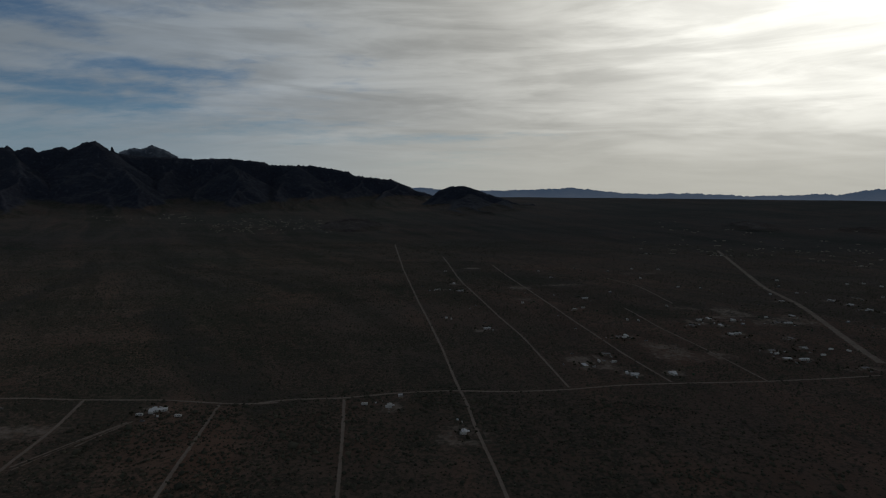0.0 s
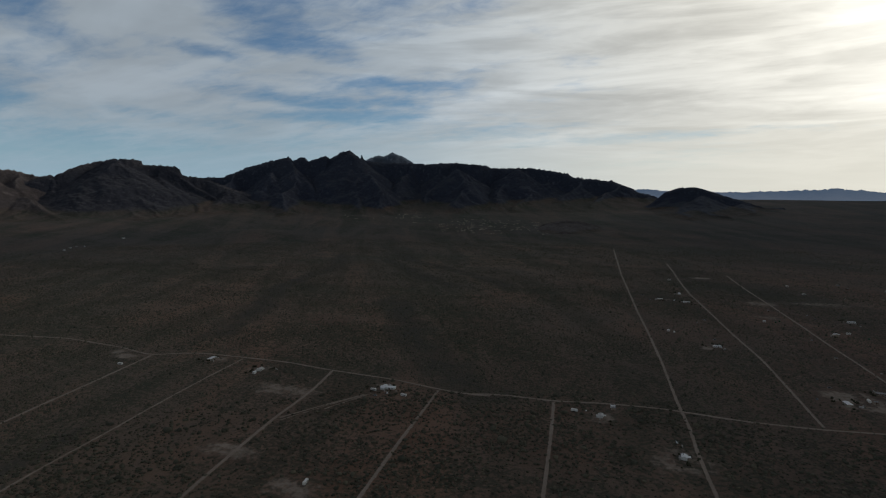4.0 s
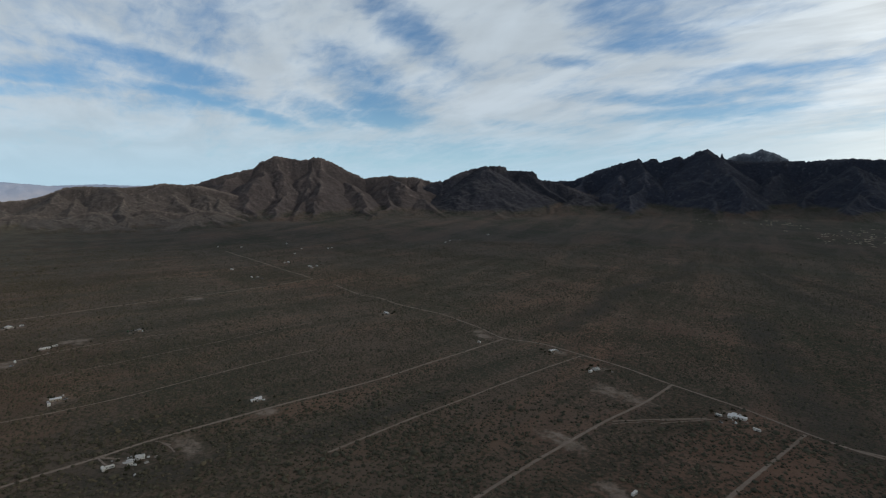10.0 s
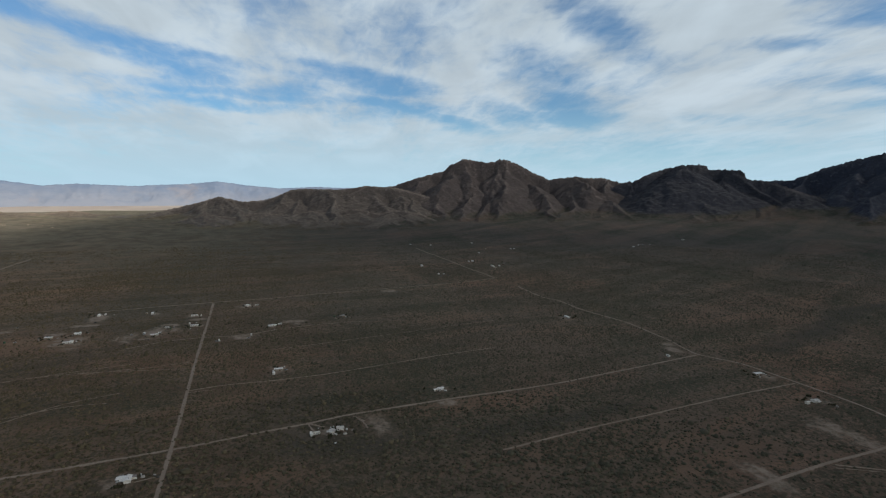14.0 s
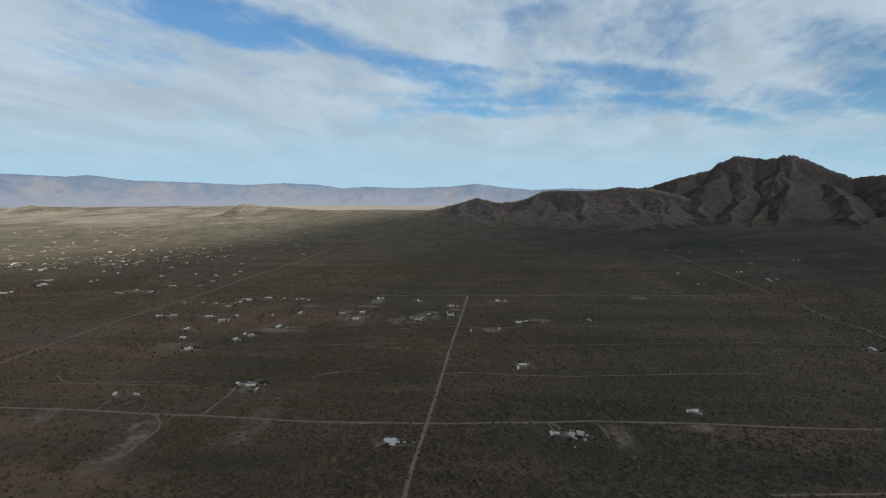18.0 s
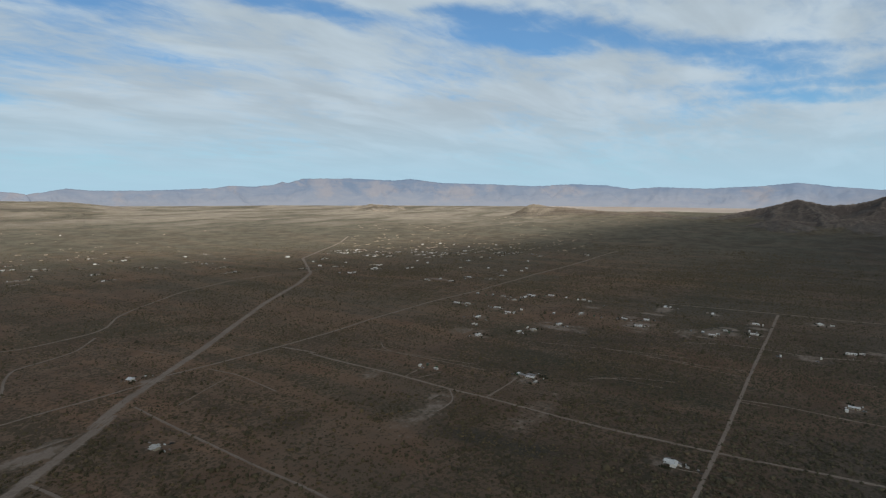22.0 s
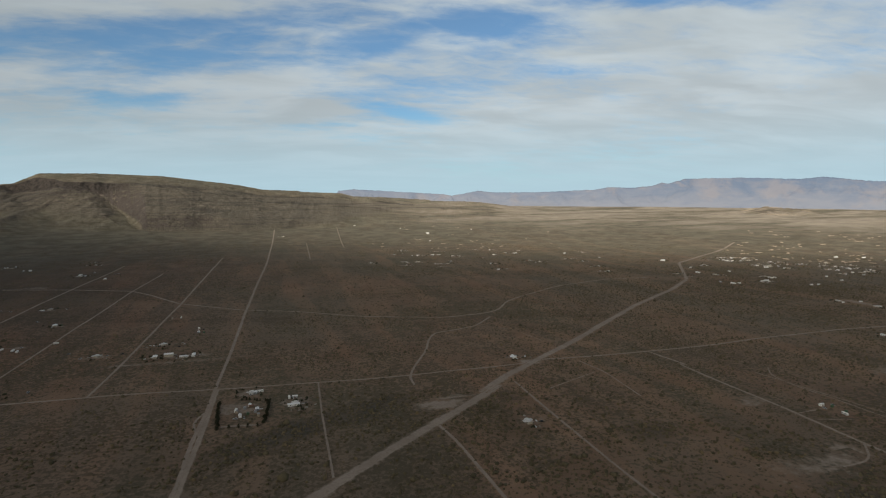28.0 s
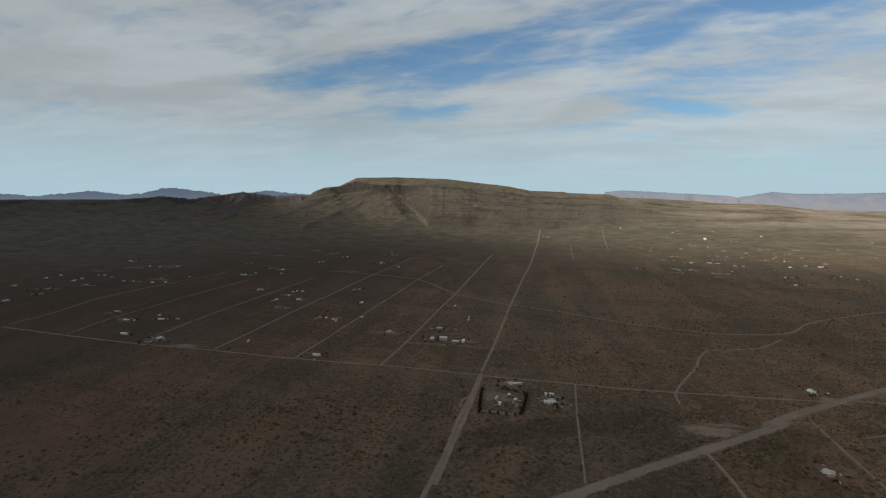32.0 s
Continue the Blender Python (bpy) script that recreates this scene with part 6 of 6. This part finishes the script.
def towns():
    places = []
    c, s = math.cos(GRID), math.sin(GRID)
    for a0, a1, r0, r1, count in TOWNS:
        for _ in range(count):
            a, r = radians(dice.uniform(a0, a1)), 1 / dice.uniform(1 / r1, 1 / r0)
            x, y = -r * math.sin(a), r * math.cos(a)
            u, v = c * x + s * y, -s * x + c * y
            v = round(v / 126) * 126 + dice.choice((-27, 27)) + dice.uniform(-13, 13)
            for k in range(dice.choice((1, 1, 2, 3))):
                du, dv = dice.gauss(0, 13) * (k > 0), dice.gauss(0, 9) * (k > 0)
                places.append((c * (u + du) - s * (v + dv), s * (u + du) + c * (v + dv)))
    places.sort(key=lambda q: math.hypot(*q))
    spread([make_far_home(13.0, 5.0, 2.7, "white", "metal_roof", "long white mobile home in a distant settlement"),
            make_far_home(11.0, 6.5, 2.8, "cream", "pale_roof", "cream house with a pale roof in a distant settlement"),
            make_far_home(12.0, 5.5, 2.7, "white", "pale_roof", "white house with a pale roof in a distant settlement"),
            make_far_home(10.0, 6.0, 2.8, "tan", "metal_roof", "tan house with a bright roof in a distant settlement")], FAR_HOME)
    spread([make_far_home(7.0, 3.6, 2.5, "white", "metal_roof", "white trailer in a distant settlement"),
            make_far_home(6.0, 4.0, 2.4, "grey", "pale_roof", "grey shed with a pale roof in a distant settlement"),
            make_far_home(6.5, 4.2, 2.4, "white", "pale_roof", "small white house in a distant settlement"),
            make_far_home(5.5, 4.0, 2.3, "wood", "grey_roof", "brown wooden shed in a distant settlement")], FAR_SHED)
    spread([make_far_home(8.0, 4.2, 2.3, "tan", "pale_roof", "small tan house with a pale roof in a distant settlement"),
            make_far_home(7.0, 4.8, 2.4, "cream", "grey_roof", "cream house in a distant settlement"),
            make_far_home(9.8, 3.6, 2.3, "cream", "pale_roof", "long trailer home in a distant settlement"),
            make_far_home(5.8, 4.2, 2.3, "grey", "pale_roof", "grey house with a pale roof in a distant settlement"),
            make_far_home(6.8, 5.0, 2.4, "tan", "grey_roof", "brown outbuilding in a distant settlement"),
            make_far_home(6, 4.5, 2.3, "wood", "rust_roof", "rusty shed in a distant settlement"),
            make_far_home(7.5, 3.3, 2.4, "white", "metal_roof", "white trailer in a distant settlement")], places[:200])
    settlement([p for p in places[200:] if p[1] > 0], "cream")
    settlement([p for p in places[200:] if p[1] <= 0], "tan")
    TOWN_HOMES.extend(places[:200])
    for x, y in places[:200]:
        if math.hypot(x, y) < 2550 and dice.random() < 0.6:
            bare_lot(x, y, dice.uniform(16, 34), dice.uniform(10, 20), GRID, dice.uniform(0.55, 1.0))


towns()

# ---- brush and clutter in the yards ----
def yard_brush(places):
    """Dark shrubs and low trees that stand round the homes."""
    verts, tris = [], []
    for x, y in places:
        for _ in range(dice.choice((4, 6, 8, 9, 11))):
            a, d, w = dice.uniform(0, 6.283), dice.uniform(6, 22), dice.uniform(0.9, 2.2)
            bx, by = x + d * math.cos(a), y + d * math.sin(a)
            bz = float(height(bx, by))
            for _ in range(7):
                c = (bx + dice.gauss(0, w * 0.45), by + dice.gauss(0, w * 0.45), bz + w * dice.uniform(0.1, 1.1))
                k, q = len(verts), w * dice.uniform(0.35, 0.7)
                verts += [(c[0] + q * math.cos(t) * dice.uniform(0.7, 1.2), c[1] + q * math.sin(t) * dice.uniform(0.7, 1.2), c[2] - q * 0.4) for t in (0.3, 2.4, 4.5)]
                verts += [(c[0] + dice.uniform(-0.2, 0.2), c[1], c[2] + q), (c[0], c[1], bz - 0.1)]
                tris += [(k, k + 1, k + 3), (k + 1, k + 2, k + 3), (k + 2, k, k + 3), (k + 1, k, k + 4), (k + 2, k + 1, k + 4), (k, k + 2, k + 4)]
    ob = new("yard_brush", fast_mesh("yard_brush", verts, tris, LEAF))
    tagged(ob, "dark green shrubs and low trees round the homes", "shrubs", kind="stuff")


LEAF = paint("dark_evergreen_leaves", (0.052, 0.053, 0.029), 0.4, 0.9, 0.0, 2.0)
yard_brush([p for p in MOBILE + COTTAGE + BARN + LONG + CABIN + TOWN_HOMES if math.hypot(*p) < 2900])


def clutter_material():
    m = bpy.data.materials.new("yard_clutter")
    m.use_nodes = True
    n = Nodes(m.node_tree)
    pick = n.add("ShaderNodeNewGeometry").outputs["Random Per Island"]
    c = n.mix(n.span(pick, 0.0, 0.35, 0, 1, False), (0.05, 0.045, 0.04), (0.20, 0.16, 0.13))
    c = n.mix(n.span(pick, 0.35, 0.65, 0, 1, False), c, (0.36, 0.34, 0.31))
    c = n.mix(n.span(pick, 0.75, 0.8, 0, 1, False), c, (0.60, 0.60, 0.58))
    b = n.add("ShaderNodeBsdfPrincipled", {"Base Color": c, "Roughness": 0.7})
    n.add("ShaderNodeOutputMaterial", {0: b.outputs[0]})
    return m


def yard_clutter(places):
    """Stacks of timber, drums, tarpaulins and scrap round the homes: small worn blocks with slanting tops."""
    verts, tris = [], []
    for x, y in places:
        lean = GRID + dice.choice((0, math.pi / 2))
        for _ in range(dice.choice((3, 5, 7, 9))):
            along, across = dice.gauss(0, 12), dice.gauss(0, 4.8)
            bx, by = x + along * math.cos(lean) - across * math.sin(lean), y + along * math.sin(lean) + across * math.cos(lean)
            bz, turn = float(height(bx, by)), lean + dice.uniform(-0.4, 0.4)
            l, w, h = dice.uniform(0.5, 2.0), dice.uniform(0.4, 1.1), dice.uniform(0.5, 1.6)
            k = len(verts)
            for top in (0, 1):
                for sx, sy in ((-1, -1), (1, -1), (1, 1), (-1, 1)):
                    px, py = sx * l * (1 - 0.12 * top), sy * w * (1 - 0.15 * top)
                    verts.append((bx + px * math.cos(turn) - py * math.sin(turn), by + px * math.sin(turn) + py * math.cos(turn),
                                  bz - 0.15 if not top else bz + h * (1 + 0.18 * sy)))
            for a, b in ((0, 1), (1, 2), (2, 3), (3, 0)):
                tris += [(k + a, k + b, k + b + 4), (k + a, k + b + 4, k + a + 4)]
            tris += [(k + 4, k + 5, k + 6), (k + 4, k + 6, k + 7)]
    ob = new("yard_clutter", fast_mesh("yard_clutter", verts, tris, clutter_material()))
    tagged(ob, "scrap, timber stacks and drums round the homes", "clutter", kind="stuff")


yard_clutter([p for p in MOBILE + COTTAGE + BARN + LONG + CABIN + TOWN_HOMES if math.hypot(*p) < 2900])

# ---- utility poles ----
def make_pole():
    e = new("utility_pole")
    bm = bmesh.new()
    bmesh.ops.create_cone(bm, cap_ends=True, segments=8, radius1=0.19, radius2=0.12, depth=12.2, matrix=Matrix.Translation((0, 0, 5.5)))
    part("shaft", bm, PAINTS["wood"], e)
    slab("crossarm", PAINTS["wood"], e, -1.3, 1.3, -0.17, -0.06, 10.7, 10.85)
    for x in (-1.15, 0.0, 1.15):
        bm = bmesh.new()
        bmesh.ops.create_cone(bm, cap_ends=True, segments=6, radius1=0.07, radius2=0.05, depth=0.28, matrix=Matrix.Translation((x, -0.115 if x else 0.0, 10.98 if x else 11.7)))
        part("insulator", bm, PAINTS["grey"], e)
    return tagged(e, "tall weathered wooden utility pole beside the dirt road", "utility pole", "poles along the road")


POLES = [(79.5, -361.8), (28.5, -415.2), (-21.5, -468.8), (-73.7, -521.7), (-124.8, -575.1), (-175.8, -628.3), (-227, -681.8), (-278, -735), (-329.1, -788.2), (-380.1, -841.7), (-431.2, -894.9)]
pole = make_pole()
for k, (x, y) in enumerate(POLES):
    m = pose(x, y, float(height(x, y)), 0, 0, 40)
    if k:
        copy_thing(pole, m)
    else:
        pole.matrix_basis = m


# ---- trees round the walled yard ----
def make_tree(seed, tall, label):
    rnd = random.Random(seed)
    e = new("tree")
    bm = bmesh.new()
    bmesh.ops.create_cone(bm, cap_ends=True, segments=7, radius1=0.16, radius2=0.06, depth=tall * 0.7, matrix=Matrix.Translation((0, 0, tall * 0.33)))
    for k in range(5):
        a, up = k * 1.3, tall * (0.3 + 0.08 * k)
        m = Matrix.Translation((0, 0, up)) @ Matrix.Rotation(a, 4, "Z") @ Matrix.Rotation(radians(55), 4, "X") @ Matrix.Translation((0, 0, tall * 0.16))
        bmesh.ops.create_cone(bm, cap_ends=True, segments=5, radius1=0.06, radius2=0.02, depth=tall * 0.32, matrix=m)
    part("trunk", bm, PAINTS["wood"], e)
    verts, tris = [], []
    for k in range(260):
        a, h = rnd.uniform(0, 6.283), rnd.uniform(0.16, 1.0)
        r = tall * 0.42 * math.sqrt(rnd.random()) * (1.15 - 0.75 * h) * (0.75 + 0.4 * math.sin(3 * a + seed))
        c = Vector((r * math.cos(a), r * math.sin(a), tall * h))
        for _ in range(2):
            q = Euler((rnd.uniform(0, 6), rnd.uniform(0, 6), rnd.uniform(0, 6))).to_matrix()
            size = tall * rnd.uniform(0.035, 0.075)
            n = len(verts)
            verts += [c + q @ Vector(v) * size for v in ((-1, -0.5, 0), (1, -0.6, 0.1), (0.9, 0.6, 0), (-0.9, 0.5, -0.1))]
            tris += [(n, n + 1, n + 2), (n, n + 2, n + 3)]
    ob = new("crown", fast_mesh("crown", [tuple(v) for v in verts], tris, LEAF))
    ob.parent = e
    return tagged(e, label, "tree", "trees round the yard")


def row_of_trees():
    kinds = [(make_tree(s, 3.0 + 0.5 * s, "dark green evergreen tree in a windbreak row"), [False]) for s in range(3)]
    for (x0, y0), (x1, y1), count in TREE_ROWS:
        for k in range(count):
            f = k / max(count - 1, 1)
            x, y = x0 + (x1 - x0) * f + dice.uniform(-1.5, 1.5), y0 + (y1 - y0) * f + dice.uniform(-1.5, 1.5)
            put(*dice.choice(kinds), x, y, dice.randrange(4))


TREE_ROWS = [((151.3, -587.7), (136.7, -520.7), 34), ((100.1, -590.6), (95.3, -530.6), 34), ((128.5, -595.7), (104.6, -590.9), 7), ((125.4, -523.1), (99.9, -524.5), 4)]

row_of_trees()


# ---- scrub ----
def scrub_material():
    m = bpy.data.materials.new("scrub_leaves")
    m.use_nodes = True
    n = Nodes(m.node_tree)
    geo = n.add("ShaderNodeNewGeometry")
    pick = geo.outputs["Random Per Island"]
    c = n.mix(n.span(pick, 0.0, 0.75, 0, 1, False), (0.068, 0.064, 0.049), (0.122, 0.109, 0.080))
    c = n.mix(n.span(pick, 0.80, 1.0), c, (0.165, 0.135, 0.095))
    north = n.add("ShaderNodeSeparateXYZ", {0: geo.outputs["Position"]}).outputs[1]
    c = n.mix(1.0, c, n.mix(n.span(north, -500.0, 300.0), (1.12, 1.0, 0.80), (0.95, 1.0, 0.98)), "MULTIPLY")
    c = n.mix(n.span(n.noise(geo.outputs["Position"], 2.5, 3.0), 0.4, 0.7, 0, 0.35), c, (0.036, 0.034, 0.024))
    b = n.add("ShaderNodeBsdfPrincipled", {"Base Color": c, "Roughness": 0.95})
    b.inputs["Specular IOR Level"].default_value = 0.1
    n.add("ShaderNodeOutputMaterial", {0: b.outputs[0]})
    return m


SCRUB = scrub_material()


def thicket(x, y):
    """How thick the scrub stands: swales and patches, thin on the southern flat."""
    swale = fbm(x * 0.30 / 165 + 7, y / 165 + 7, 4, 91)
    patch = fbm(x / 57 + 3, y / 57 + 3, 4, 92)
    d = np.clip((swale - 0.22) * 2.2, 0.40, 1.1) * np.clip((patch - 0.20) * 2.4, 0.40, 1.2)
    az = np.degrees(np.arctan2(-x, y)) % 360
    thin = np.interp(az, [0, 60, 85, 110, 140, 158, 172, 192, 215, 260, 320, 360], [1.1, 1.2, 1.4, 1.45, 1.25, 1.0, 0.75, 0.42, 0.32, 0.5, 1, 1.1])
    far = np.interp(np.hypot(x, y), [345, 570, 780], [0.0, 0.3, 1.0])
    thin = np.where((az > 120) & (az < 260), thin * (1 - 0.35 * far), thin)
    return d * thin


def scrub(name, r0, r1, count, size, rich, seed):
    g = np.random.default_rng(seed)
    az = np.radians(g.uniform(-48, 246, count))
    r = np.sqrt(g.uniform(r0 * r0, r1 * r1, count))
    x, y = -r * np.sin(az), r * np.cos(az)
    i, j = np.clip((x / CELL + SIDE / 2).astype(int), 0, SIDE - 1), np.clip((y / CELL + SIDE / 2).astype(int), 0, SIDE - 1)
    keep = (g.random(count) < thicket(x, y) + lush[i, j]) & ~bare[i, j]
    x, y = x[keep], y[keep]
    n = len(x)
    z = height(x, y)
    w = size * np.exp(g.normal(0, 0.38, n))
    h = w * g.uniform(0.7, 1.25, n)
    spin = g.uniform(0, 6.283, n)
    k = 4
    ring = np.arange(k) / k * 2 * np.pi
    if rich:
        shape = [(np.cos(a) * 0.85, np.sin(a) * 0.85, -0.1) for a in ring] + [(np.cos(a + 0.7), np.sin(a + 0.7), 0.55) for a in ring] + [(0.1, 0.0, 1.0)]
        tri = [(i, (i + 1) % k, k + i) for i in range(k)] + [((i + 1) % k, k + (i + 1) % k, k + i) for i in range(k)] + [(k + i, k + (i + 1) % k, 2 * k) for i in range(k)]
    else:
        shape = [(np.cos(a), np.sin(a), -0.1) for a in ring] + [(0.1, 0.0, 1.0)]
        tri = [(i, (i + 1) % k, k) for i in range(k)]
    shape = np.array(shape)
    m = len(shape)
    v = shape[None] * (1 + g.uniform(-0.38, 0.38, (n, m, 3)))
    c, s = np.cos(spin)[:, None], np.sin(spin)[:, None]
    px = (v[..., 0] * c - v[..., 1] * s) * w[:, None] + x[:, None]
    py = (v[..., 0] * s + v[..., 1] * c) * w[:, None] + y[:, None]
    pz = v[..., 2] * h[:, None] + z[:, None]
    faces = (np.array(tri)[None] + (np.arange(n) * m)[:, None, None]).reshape(-1, 3)
    me = fast_mesh(name, np.stack([px, py, pz], -1).reshape(-1, 3), faces, SCRUB)
    tagged(new(name, me), "dark olive and straw-coloured desert scrub bushes", "scrub", kind="stuff")


scrub("desert_scrub", 320, 600, 80000, 0.98, True, 1)
scrub("desert_scrub", 600, 930, 150000, 1.05, False, 4)
scrub("desert_scrub", 930, 1720, 330000, 1.12, False, 2)
scrub("desert_scrub", 1720, 2550, 200000, 1.35, False, 3)
